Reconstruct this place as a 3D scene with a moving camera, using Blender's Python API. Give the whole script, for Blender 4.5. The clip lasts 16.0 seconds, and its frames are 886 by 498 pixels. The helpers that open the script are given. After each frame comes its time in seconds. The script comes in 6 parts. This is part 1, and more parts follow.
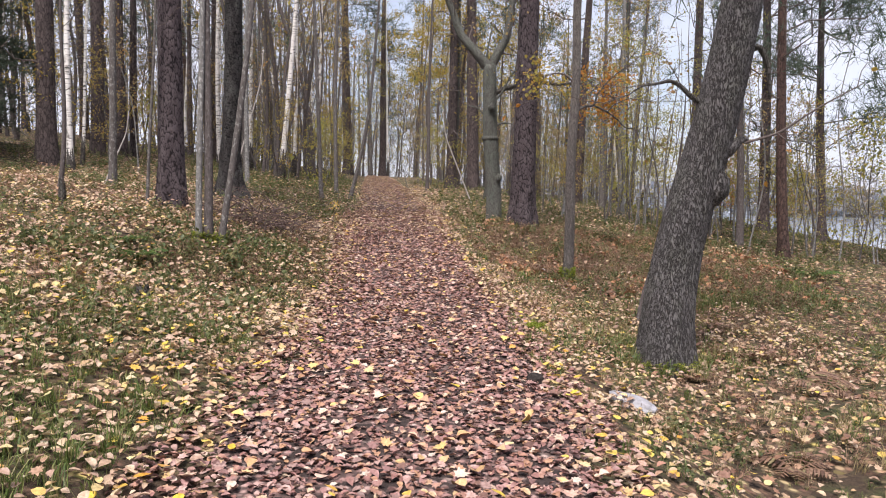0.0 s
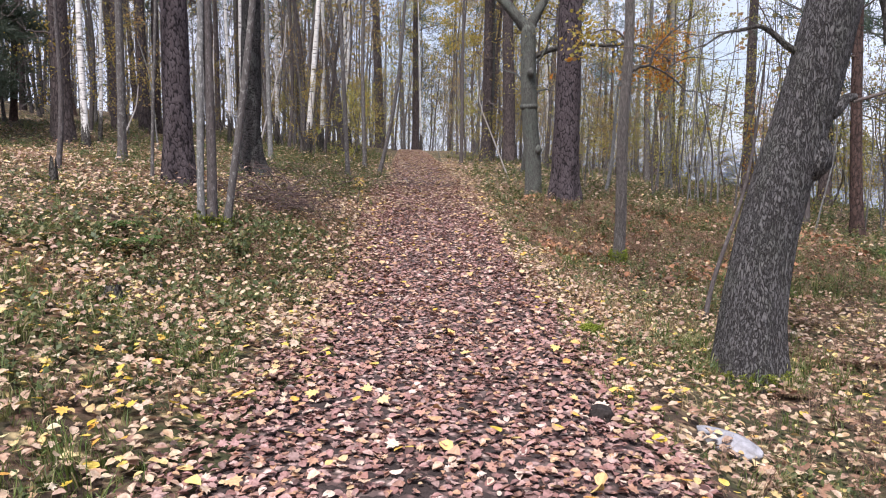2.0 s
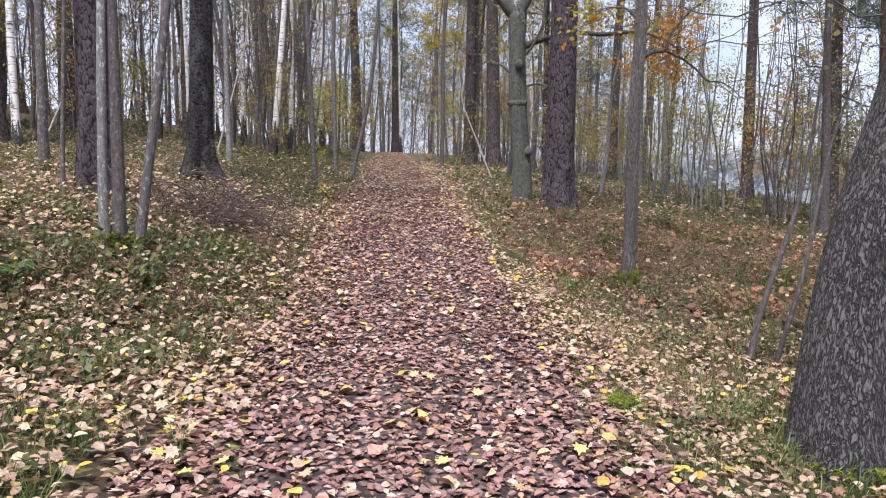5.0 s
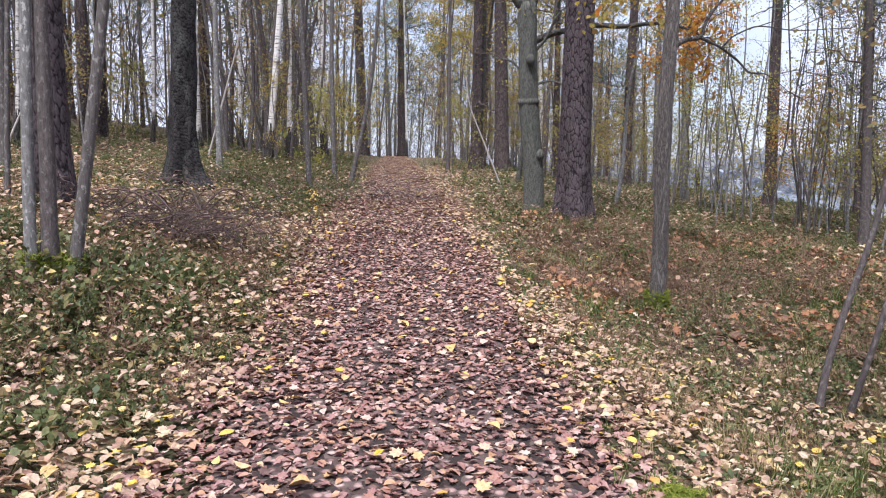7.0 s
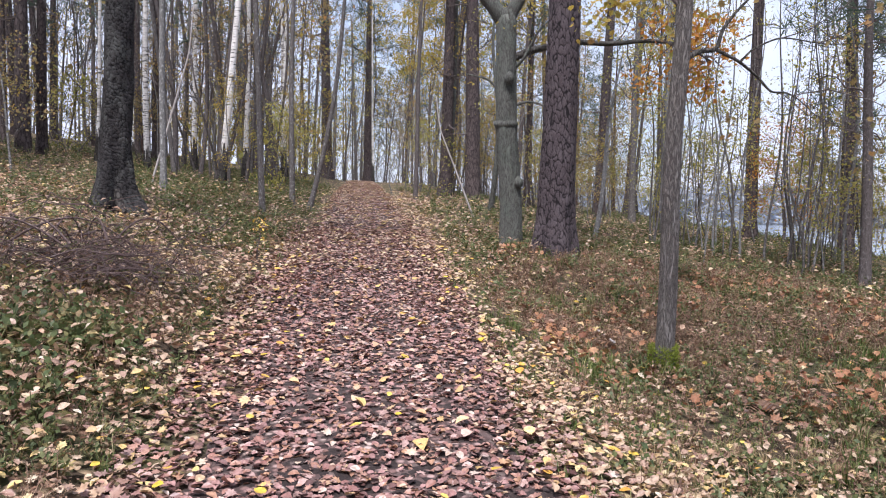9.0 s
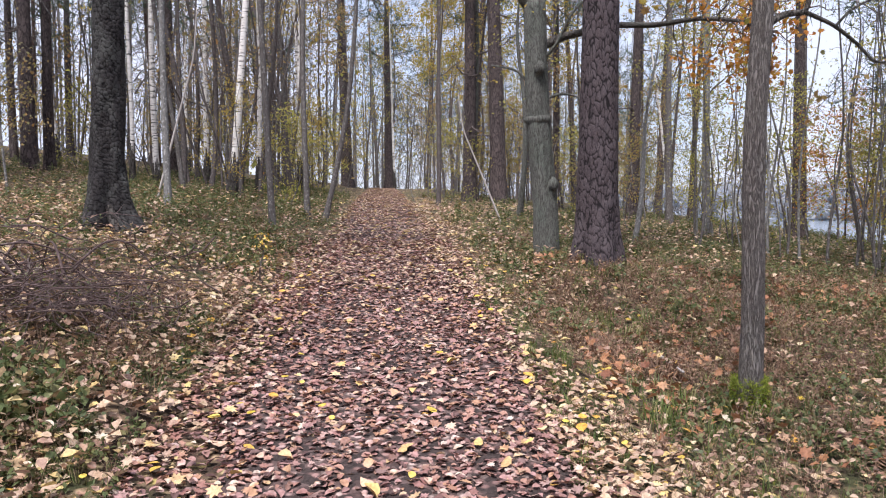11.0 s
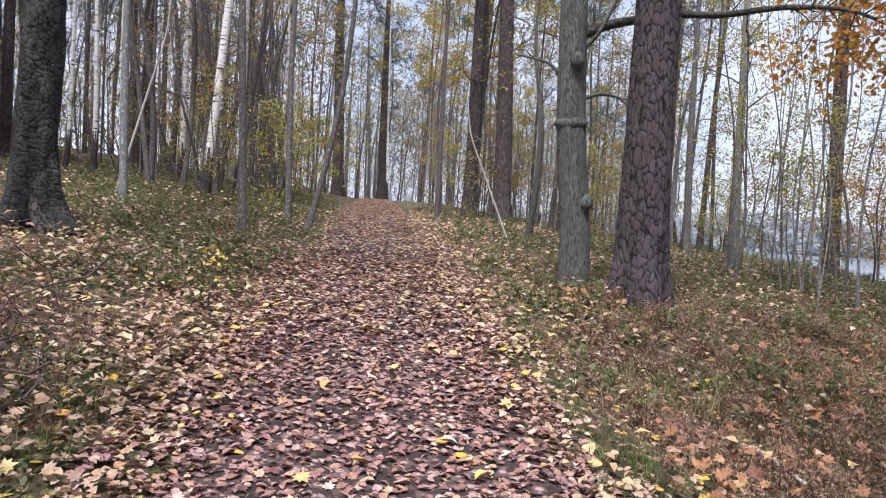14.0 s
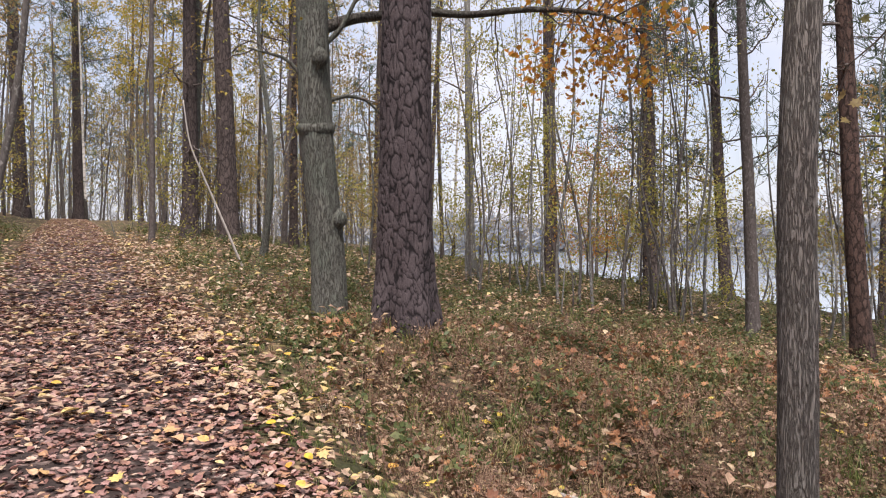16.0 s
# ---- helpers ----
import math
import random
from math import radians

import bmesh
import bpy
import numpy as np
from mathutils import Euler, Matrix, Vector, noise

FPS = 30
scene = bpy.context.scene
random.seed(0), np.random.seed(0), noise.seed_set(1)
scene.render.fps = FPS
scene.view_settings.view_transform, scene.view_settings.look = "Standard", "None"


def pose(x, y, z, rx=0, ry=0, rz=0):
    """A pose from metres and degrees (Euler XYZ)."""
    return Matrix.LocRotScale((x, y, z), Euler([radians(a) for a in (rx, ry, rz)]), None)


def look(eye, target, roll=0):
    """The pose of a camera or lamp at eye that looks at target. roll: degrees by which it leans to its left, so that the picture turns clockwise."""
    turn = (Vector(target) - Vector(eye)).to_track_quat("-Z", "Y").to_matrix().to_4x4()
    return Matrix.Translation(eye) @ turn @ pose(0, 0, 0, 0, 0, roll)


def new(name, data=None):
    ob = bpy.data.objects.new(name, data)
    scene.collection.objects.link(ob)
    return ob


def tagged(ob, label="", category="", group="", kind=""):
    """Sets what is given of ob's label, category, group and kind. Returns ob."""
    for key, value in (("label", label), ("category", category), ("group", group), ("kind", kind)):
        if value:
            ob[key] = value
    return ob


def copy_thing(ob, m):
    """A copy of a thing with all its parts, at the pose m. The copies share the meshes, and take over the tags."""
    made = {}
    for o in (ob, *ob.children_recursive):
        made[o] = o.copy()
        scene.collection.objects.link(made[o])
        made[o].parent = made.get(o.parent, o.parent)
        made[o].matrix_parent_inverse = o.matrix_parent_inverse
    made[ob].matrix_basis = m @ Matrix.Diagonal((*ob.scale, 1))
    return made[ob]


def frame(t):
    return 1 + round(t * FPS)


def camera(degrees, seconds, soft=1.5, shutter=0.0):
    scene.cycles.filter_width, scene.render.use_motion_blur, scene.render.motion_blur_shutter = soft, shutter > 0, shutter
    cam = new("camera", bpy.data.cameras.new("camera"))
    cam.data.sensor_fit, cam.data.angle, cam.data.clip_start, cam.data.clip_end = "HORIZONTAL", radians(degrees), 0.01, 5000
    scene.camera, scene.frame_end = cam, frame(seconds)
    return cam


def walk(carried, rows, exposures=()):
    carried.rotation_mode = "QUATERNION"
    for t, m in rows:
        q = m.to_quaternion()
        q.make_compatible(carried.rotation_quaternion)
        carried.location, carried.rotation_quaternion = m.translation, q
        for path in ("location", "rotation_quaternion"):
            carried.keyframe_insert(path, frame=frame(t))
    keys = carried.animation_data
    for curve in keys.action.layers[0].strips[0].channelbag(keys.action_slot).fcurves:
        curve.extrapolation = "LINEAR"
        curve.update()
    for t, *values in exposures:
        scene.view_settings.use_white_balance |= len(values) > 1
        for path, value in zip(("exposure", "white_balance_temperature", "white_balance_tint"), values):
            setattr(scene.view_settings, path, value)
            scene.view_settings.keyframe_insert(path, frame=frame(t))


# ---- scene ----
cam = camera(63.3, 16.0, 1.1)
METRES, EYE, TILT, LEAN, TURN = 10.5, 1.45, -4.0, -0.8, 0.0
ROWS = [
    (0.0, 0.0, 0.0, 0.0, -0.0, 0.0, -0.0),
    (0.5, 0.0026, 0.0303, 0.0013, 1.11, -0.62, 0.5),
    (1.0, 0.0072, 0.0607, 0.0074, 3.79, -0.72, -0.02),
    (1.5, 0.005, 0.0923, 0.0071, 3.56, -1.34, -0.15),
    (2.0, -0.0003, 0.1248, 0.0112, 2.79, -2.08, 0.39),
    (2.5, -0.0005, 0.1588, 0.0147, 4.61, -1.92, 0.78),
    (3.0, 0.0004, 0.1858, 0.019, 5.34, -1.57, 0.96),
    (3.5, -0.0025, 0.2201, 0.0204, 2.69, -1.48, 1.62),
    (6.0, 0.0004, 0.3647, 0.0304, 1.24, -2.02, 0.26),
    (6.5, 0.002, 0.397, 0.0377, 2.99, -1.95, 0.28),
    (7.0, 0.0031, 0.4242, 0.0369, 1.99, -1.5, 0.36),
    (7.5, 0.0016, 0.4563, 0.0429, -0.01, -0.79, 0.77),
    (8.0, 0.0073, 0.4896, 0.0447, -0.59, 0.23, 0.66),
    (8.5, 0.0049, 0.5212, 0.0453, -0.37, 0.42, -0.08),
    (9.0, -0.0038, 0.5568, 0.0516, -0.73, 0.5, -0.35),
    (11.5, -0.0098, 0.7068, 0.0647, 1.56, 1.23, 1.26),
    (12.0, -0.0146, 0.7411, 0.0633, 1.48, 1.48, 0.61),
    (12.5, -0.0201, 0.7694, 0.0698, 1.17, 1.42, 0.15),
    (13.0, -0.0208, 0.8048, 0.0701, 2.27, 1.07, -0.51),
    (13.5, -0.0232, 0.8339, 0.0746, 2.98, 1.27, -1.41),
    (14.0, -0.0334, 0.8688, 0.0787, 0.14, 2.11, -1.82),
    (14.5, -0.039, 0.8981, 0.0817, -3.46, 2.43, -1.39),
    (15.0, -0.0391, 0.9324, 0.0895, -9.12, 2.89, 0.06),
    (15.5, -0.0437, 0.9641, 0.092, -15.66, 2.99, 1.7),
    (16.0, -0.0441, 0.9852, 0.098, -21.43, 2.75, 2.71),
]
walk(cam, [(t, pose(0, 0, EYE, TILT, LEAN, TURN) @ pose(METRES * x, METRES * y, METRES * z, 90 + pitch, roll, yaw)) for t, x, y, z, yaw, pitch, roll in ROWS],
     ((0.0, 0.42, 6850, 10), (3.0, 0.49, 6250, 10), (9.0, 0.49, 6200, 10), (12.5, 0.48, 6450, 10), (14.0, 0.48, 6250, 10), (16.0, 0.38, 7050, 10)))

# world, sun, exposure
world = bpy.data.worlds.new("sky")
scene.world = world
world.use_nodes = True
wn, wl = world.node_tree.nodes, world.node_tree.links
sky = wn.new("ShaderNodeTexSky")
sky.sky_type = "NISHITA"
sky.sun_disc = False
sky.sun_elevation = radians(64)
sky.sun_rotation = radians(196)
sky.air_density, sky.dust_density, sky.ozone_density = 1.0, 2.0, 3.0
# high thin cloud over the blue: pale, uneven
cloud = wn.new("ShaderNodeTexNoise")
cloud.inputs["Scale"].default_value, cloud.inputs["Detail"].default_value = 3.0, 6.0
cover = wn.new("ShaderNodeValToRGB")
cover.color_ramp.elements[0].position, cover.color_ramp.elements[0].color = 0.35, (0.4, 0.4, 0.4, 1)
cover.color_ramp.elements[1].position, cover.color_ramp.elements[1].color = 0.65, (0.95, 0.95, 0.95, 1)
veil = wn.new("ShaderNodeMix")
veil.data_type = "RGBA"
veil.inputs[7].default_value = (5.9, 6.1, 7.5, 1)
where = wn.new("ShaderNodeTexCoord")
wl.new(where.outputs["Generated"], cloud.inputs["Vector"])
wl.new(cloud.outputs[0], cover.inputs[0])
wl.new(cover.outputs[0], veil.inputs[0])
wl.new(sky.outputs["Color"], veil.inputs[6])
bg = wn["Background"]
bg.inputs["Strength"].default_value = 0.13
wl.new(veil.outputs[2], bg.inputs["Color"])
sun = new("sun", bpy.data.lights.new("sun", "SUN"))
sun.data.energy, sun.data.angle, sun.data.color = 4.6, radians(12), (1.0, 0.965, 0.985)
# the sun stands high behind the walker, as the sky's does
SUN_TURN, SUN_UP = radians(196), radians(64)
sun.matrix_world = look((0, 0, 0), (-math.sin(SUN_TURN) * math.cos(SUN_UP), -math.cos(SUN_TURN) * math.cos(SUN_UP), -math.sin(SUN_UP)))


# ---- lie of the land ----
def soft(v, k=1.0):
    return k * np.logaddexp(0.0, np.asarray(v, float) / k)


def ramp(a, b, v):
    u = np.clip((np.asarray(v, float) - a) / (b - a), 0.0, 1.0)
    return u * u * (3 - 2 * u)


def mound(x, y, cx, cy, r):
    return np.exp(-((x - cx) ** 2 + (y - cy) ** 2) / (r * r))


def path_x(y):
    return -0.15 - 0.105 * soft(y - 8.0, 1.5)


def rough(x, y):
    """Small unevenness of the forest floor."""
    return (0.030 * np.sin(1.9 * x + 0.7 * y + 0.6) * np.sin(1.3 * y - 0.8 * x) + 0.018 * np.sin(4.3 * x - 1.1) * np.sin(3.7 * y + 0.9 * x)
            + 0.009 * np.sin(9.1 * x + 2.3 * y) * np.sin(8.3 * y - 1.7 * x))


def height(x, y):
    x, y = np.asarray(x, float), np.asarray(y, float)
    z = 0.012 * y + 0.085 * soft(y - 9.0, 1.4) - 0.045 * soft(y - 24, 4.0) - 0.07 * soft(y - 57, 4.0)
    s = x - path_x(y)
    d = soft(-s - 1.5, 0.35)
    left = (1.05 - 0.45 * ramp(12, 18, y) + 0.1 * ramp(19, 25, y)) * (1 - np.exp(-d / 2.3)) + 0.13 * soft(d - 4.5, 1.5) - 0.09 * soft(d - 26, 3)
    left = left - 0.3 * mound(x, y, -2.8, 8.2, 1.2)
    bank = 1 - ramp(3, 7, s)
    right = -0.5 * ramp(0.75, 2.7, s) * (1 - 0.6 * ramp(16, 20, y) * (1 - ramp(2.5, 6, s))) * (1 - 0.9 * ramp(21, 27, y) * bank) - 0.1 * soft(s - 7, 1.5) - 0.08 * soft(s - 17, 2)
    right = right + 0.36 * mound(x, y, 1.6, 17.2, 1.2)
    side = ramp(0.8, 1.6, np.abs(s))
    return z + np.where(s < 0, left, right) + rough(x, y) * (0.25 + 0.75 * side)


def ground_at(x, y):
    return float(height(x, y))


# ---- materials ----
def material(name, rough_value=0.9):
    m = bpy.data.materials.new(name)
    m.use_nodes = True
    n = m.node_tree.nodes
    b = n["Principled BSDF"]
    b.inputs["Roughness"].default_value = rough_value
    b.inputs["Specular IOR Level"].default_value = 0.25
    return m, n, m.node_tree.links, b


def ramp_node(n, stops, interpolation="LINEAR"):
    r = n.new("ShaderNodeValToRGB")
    r.color_ramp.interpolation = interpolation
    e = r.color_ramp.elements
    while len(e) < len(stops):
        e.new(0.5)
    for k, (p, c) in zip(e, stops):
        k.position, k.color = p, (*c, 1)
    return r


def coords(n, l, scale, random_shift=True):
    """Object coordinates, scaled, and shifted by the object's random number."""
    t = n.new("ShaderNodeTexCoord")
    mp = n.new("ShaderNodeMapping")
    mp.inputs["Scale"].default_value = scale
    l.new(t.outputs["Object"], mp.inputs["Vector"])
    if random_shift:
        o = n.new("ShaderNodeObjectInfo")
        mu = n.new("ShaderNodeMath")
        mu.operation = "MULTIPLY"
        mu.inputs[1].default_value = 37.0
        l.new(o.outputs["Random"], mu.inputs[0])
        l.new(mu.outputs[0], mp.inputs["Location"])
    return mp.outputs["Vector"]


def noise_node(n, l, vec, scale, detail=4.0, roughness=0.6):
    k = n.new("ShaderNodeTexNoise")
    k.inputs["Scale"].default_value, k.inputs["Detail"].default_value, k.inputs["Roughness"].default_value = scale, detail, roughness
    if vec is not None:
        l.new(vec, k.inputs["Vector"])
    return k


def mix_node(n, l, fac, a, b, mode="MIX"):
    k = n.new("ShaderNodeMix")
    k.data_type, k.blend_type = "RGBA", mode
    for sock, v in ((k.inputs[0], fac), (k.inputs[6], a), (k.inputs[7], b)):
        if isinstance(v, (int, float)):
            sock.default_value = v
        elif isinstance(v, tuple):
            sock.default_value = (*v, 1)
        else:
            l.new(v, sock)
    return k.outputs[2]


def bump_node(n, l, b, heightsock, strength, distance):
    k = n.new("ShaderNodeBump")
    k.inputs["Strength"].default_value, k.inputs["Distance"].default_value = strength, distance
    l.new(heightsock, k.inputs["Height"])
    l.new(k.outputs["Normal"], b.inputs["Normal"])


def plated_bark(name, plate, plate2, crack, scale, lichen=None, amount=0.35, crack_width=0.16):
    """Bark broken into long plates by dark furrows."""
    m, n, l, b = material(name, 0.95)
    v = coords(n, l, scale)
    warp = noise_node(n, l, v, 1.1, 4)
    wv = n.new("ShaderNodeVectorMath")
    wv.operation = "MULTIPLY_ADD"
    wv.inputs[1].default_value = (1.3, 1.3, 1.3)
    l.new(warp.outputs["Color"], wv.inputs[0])
    l.new(v, wv.inputs[2])
    vo = n.new("ShaderNodeTexVoronoi")
    vo.feature = "DISTANCE_TO_EDGE"
    vo.inputs["Scale"].default_value = 1.0
    l.new(wv.outputs[0], vo.inputs["Vector"])
    cell = n.new("ShaderNodeTexVoronoi")
    cell.inputs["Scale"].default_value = 1.0
    l.new(wv.outputs[0], cell.inputs["Vector"])
    edge = ramp_node(n, [(0.0, (0, 0, 0)), (crack_width, (1, 1, 1))])
    fine = noise_node(n, l, v, 5.0, 6, 0.7)
    torn = noise_node(n, l, v, 2.2, 5, 0.75)
    brk = n.new("ShaderNodeMath")
    brk.operation = "MULTIPLY_ADD"
    brk.inputs[1].default_value = 0.5
    l.new(torn.outputs[0], brk.inputs[0])
    l.new(vo.outputs["Distance"], brk.inputs[2])
    sub = n.new("ShaderNodeMath")
    sub.operation = "SUBTRACT"
    sub.inputs[1].default_value = 0.23
    l.new(brk.outputs[0], sub.inputs[0])
    l.new(sub.outputs[0], edge.inputs[0])
    tone = mix_node(n, l, cell.outputs["Color"], plate, plate2)
    spot = ramp_node(n, [(0.3, (0.55, 0.55, 0.55)), (0.7, (1.25, 1.25, 1.25))])
    l.new(fine.outputs[0], spot.inputs[0])
    tone = mix_node(n, l, 1.0, tone, spot.outputs[0], "MULTIPLY")
    if lichen:
        big = noise_node(n, l, coords(n, l, (1.6, 1.6, 0.9)), 1.6, 5, 0.65)
        lr = ramp_node(n, [(0.48, (0, 0, 0)), (0.68, (amount, amount, amount))])
        l.new(big.outputs[0], lr.inputs[0])
        tone = mix_node(n, l, lr.outputs[0], tone, lichen)
    col = mix_node(n, l, edge.outputs[0], crack, tone)
    l.new(col, b.inputs["Base Color"])
    h = n.new("ShaderNodeMath")
    h.operation = "MULTIPLY_ADD"
    h.inputs[1].default_value = 0.35
    l.new(fine.outputs[0], h.inputs[0])
    l.new(edge.outputs[0], h.inputs[2])
    bump_node(n, l, b, h.outputs[0], 0.9, 0.02)
    return m


def smooth_bark(name, a, b_col, lichen, scale=(24, 24, 7), spots=0.6):
    """Thin grey-brown bark with pale lichen spots."""
    m, n, l, b = material(name, 0.9)
    v = coords(n, l, scale)
    f = noise_node(n, l, v, 2.0, 6, 0.7)
    r = ramp_node(n, [(0.3, a), (0.7, b_col)])
    l.new(f.outputs[0], r.inputs[0])
    g = noise_node(n, l, coords(n, l, (13, 13, 8)), 2.2, 5, 0.65)
    gr = ramp_node(n, [(0.55, (0, 0, 0)), (0.62, (spots, spots, spots))])
    l.new(g.outputs[0], gr.inputs[0])
    l.new(mix_node(n, l, gr.outputs[0], r.outputs[0], lichen), b.inputs["Base Color"])
    bump_node(n, l, b, f.outputs[0], 0.6, 0.008)
    return m


def birch_bark(name):
    m, n, l, b = material(name, 0.7)
    v = coords(n, l, (3.0, 3.0, 16.0))
    f = noise_node(n, l, v, 1.6, 4, 0.6)
    r = ramp_node(n, [(0.36, (0.03, 0.026, 0.024)), (0.44, (0.62, 0.58, 0.54)), (0.75, (0.78, 0.75, 0.72))])
    l.new(f.outputs[0], r.inputs[0])
    g = noise_node(n, l, coords(n, l, (2, 2, 1.1)), 2.4, 5, 0.7)
    gr = ramp_node(n, [(0.56, (0, 0, 0)), (0.66, (0.85, 0.85, 0.85))])
    l.new(g.outputs[0], gr.inputs[0])
    l.new(mix_node(n, l, gr.outputs[0], r.outputs[0], (0.09, 0.075, 0.065)), b.inputs["Base Color"])
    bump_node(n, l, b, g.outputs[0], 0.4, 0.01)
    return m


def leafy(name, stops, through_light=0.35, gloss=0.5):
    """Leaves: a colour for each leaf from the ramp, light coming through, veined and blotched."""
    m = bpy.data.materials.new(name)
    m.use_nodes = True
    n, l = m.node_tree.nodes, m.node_tree.links
    b = n["Principled BSDF"]
    b.inputs["Roughness"].default_value = gloss
    b.inputs["Specular IOR Level"].default_value = 0.3
    g = n.new("ShaderNodeNewGeometry")
    r = ramp_node(n, stops)
    l.new(g.outputs["Random Per Island"], r.inputs[0])
    v = coords(n, l, (1, 1, 1), False)
    f = noise_node(n, l, v, 45.0, 3)
    k = ramp_node(n, [(0.3, (0.6, 0.55, 0.5)), (0.65, (1.12, 1.1, 1.08))])
    l.new(f.outputs[0], k.inputs[0])
    c = mix_node(n, l, 1.0, r.outputs[0], k.outputs[0], "MULTIPLY")
    l.new(c, b.inputs["Base Color"])
    t = n.new("ShaderNodeBsdfTranslucent")
    l.new(c, t.inputs["Color"])
    mx = n.new("ShaderNodeMixShader")
    mx.inputs[0].default_value = through_light
    l.new(b.outputs[0], mx.inputs[1])
    l.new(t.outputs[0], mx.inputs[2])
    l.new(mx.outputs[0], n["Material Output"].inputs["Surface"])
    return m


def floor_material(name, base_stops, leaf_stops, leaf_cover, cells=13.0):
    """Soil and moss in patches, with a flat litter of leaves."""
    m, n, l, b = material(name, 0.95)
    v = coords(n, l, (1, 1, 1), False)
    patch = noise_node(n, l, v, 0.9, 6, 0.65)
    pr = ramp_node(n, base_stops)
    l.new(patch.outputs[0], pr.inputs[0])
    grain = noise_node(n, l, v, 38.0, 5, 0.7)
    gr = ramp_node(n, [(0.3, (0.45, 0.45, 0.45)), (0.7, (1.35, 1.35, 1.35))])
    l.new(grain.outputs[0], gr.inputs[0])
    base = mix_node(n, l, 1.0, pr.outputs[0], gr.outputs[0], "MULTIPLY")
    vo = n.new("ShaderNodeTexVoronoi")
    vo.inputs["Scale"].default_value = cells
    l.new(v, vo.inputs["Vector"])
    sep = n.new("ShaderNodeSeparateColor")
    l.new(vo.outputs["Color"], sep.inputs[0])
    lr = ramp_node(n, leaf_stops, "CONSTANT")
    l.new(sep.outputs[0], lr.inputs[0])
    cover = noise_node(n, l, v, 0.6, 5, 0.7)
    add = n.new("ShaderNodeMath")
    add.operation = "MULTIPLY_ADD"
    add.inputs[1].default_value = 0.55
    l.new(cover.outputs[0], add.inputs[0])
    l.new(sep.outputs[1], add.inputs[2])
    cr = ramp_node(n, [(1.0 - leaf_cover, (0, 0, 0)), (min(1.0, 1.02 - leaf_cover), (1, 1, 1))])
    half = n.new("ShaderNodeMath")
    half.operation = "DIVIDE"
    half.inputs[1].default_value = 1.45
    l.new(add.outputs[0], half.inputs[0])
    l.new(half.outputs[0], cr.inputs[0])
    edge = ramp_node(n, [(0.25, (1, 1, 1)), (0.5, (0.2, 0.2, 0.2))])
    l.new(vo.outputs["Distance"], edge.inputs[0])
    fac = mix_node(n, l, 1.0, cr.outputs[0], edge.outputs[0], "MULTIPLY")
    l.new(mix_node(n, l, fac, base, lr.outputs[0]), b.inputs["Base Color"])
    bump_node(n, l, b, grain.outputs[0], 0.8, 0.03)
    return m


BARK_PINE_FAR = plated_bark("far_pine_bark", (0.085, 0.066, 0.064), (0.135, 0.105, 0.10), (0.035, 0.027, 0.026), (14, 14, 5))
BARK_PINE_RED = plated_bark("red_pine_bark", (0.092, 0.056, 0.047), (0.118, 0.074, 0.062), (0.036, 0.024, 0.021), (14, 14, 6))
BARK_BRANCH = plated_bark("limb_bark", (0.10, 0.09, 0.08), (0.15, 0.135, 0.12), (0.04, 0.034, 0.03), (40, 40, 14), (0.14, 0.15, 0.12), 0.4, 0.2)


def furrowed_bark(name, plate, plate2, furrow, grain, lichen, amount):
    """Bark whose furrows are cut into the trunk's own surface; the deeper the cut, the darker its colour."""
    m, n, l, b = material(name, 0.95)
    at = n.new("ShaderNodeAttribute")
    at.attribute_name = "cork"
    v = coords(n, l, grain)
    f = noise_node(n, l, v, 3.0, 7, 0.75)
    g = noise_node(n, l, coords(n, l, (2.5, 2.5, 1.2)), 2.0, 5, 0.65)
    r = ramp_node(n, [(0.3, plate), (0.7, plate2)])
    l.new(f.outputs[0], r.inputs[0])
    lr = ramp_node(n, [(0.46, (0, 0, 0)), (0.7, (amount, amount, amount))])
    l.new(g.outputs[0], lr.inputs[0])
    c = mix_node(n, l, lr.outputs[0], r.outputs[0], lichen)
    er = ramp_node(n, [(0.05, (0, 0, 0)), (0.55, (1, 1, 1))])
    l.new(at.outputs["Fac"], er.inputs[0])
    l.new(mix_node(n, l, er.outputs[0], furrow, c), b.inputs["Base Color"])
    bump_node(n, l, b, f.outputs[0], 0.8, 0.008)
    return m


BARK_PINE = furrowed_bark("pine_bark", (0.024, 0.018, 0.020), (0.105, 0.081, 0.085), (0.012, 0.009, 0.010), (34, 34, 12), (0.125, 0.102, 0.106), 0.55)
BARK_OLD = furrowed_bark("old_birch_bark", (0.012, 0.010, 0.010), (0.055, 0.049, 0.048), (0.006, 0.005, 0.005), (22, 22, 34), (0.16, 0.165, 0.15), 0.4)


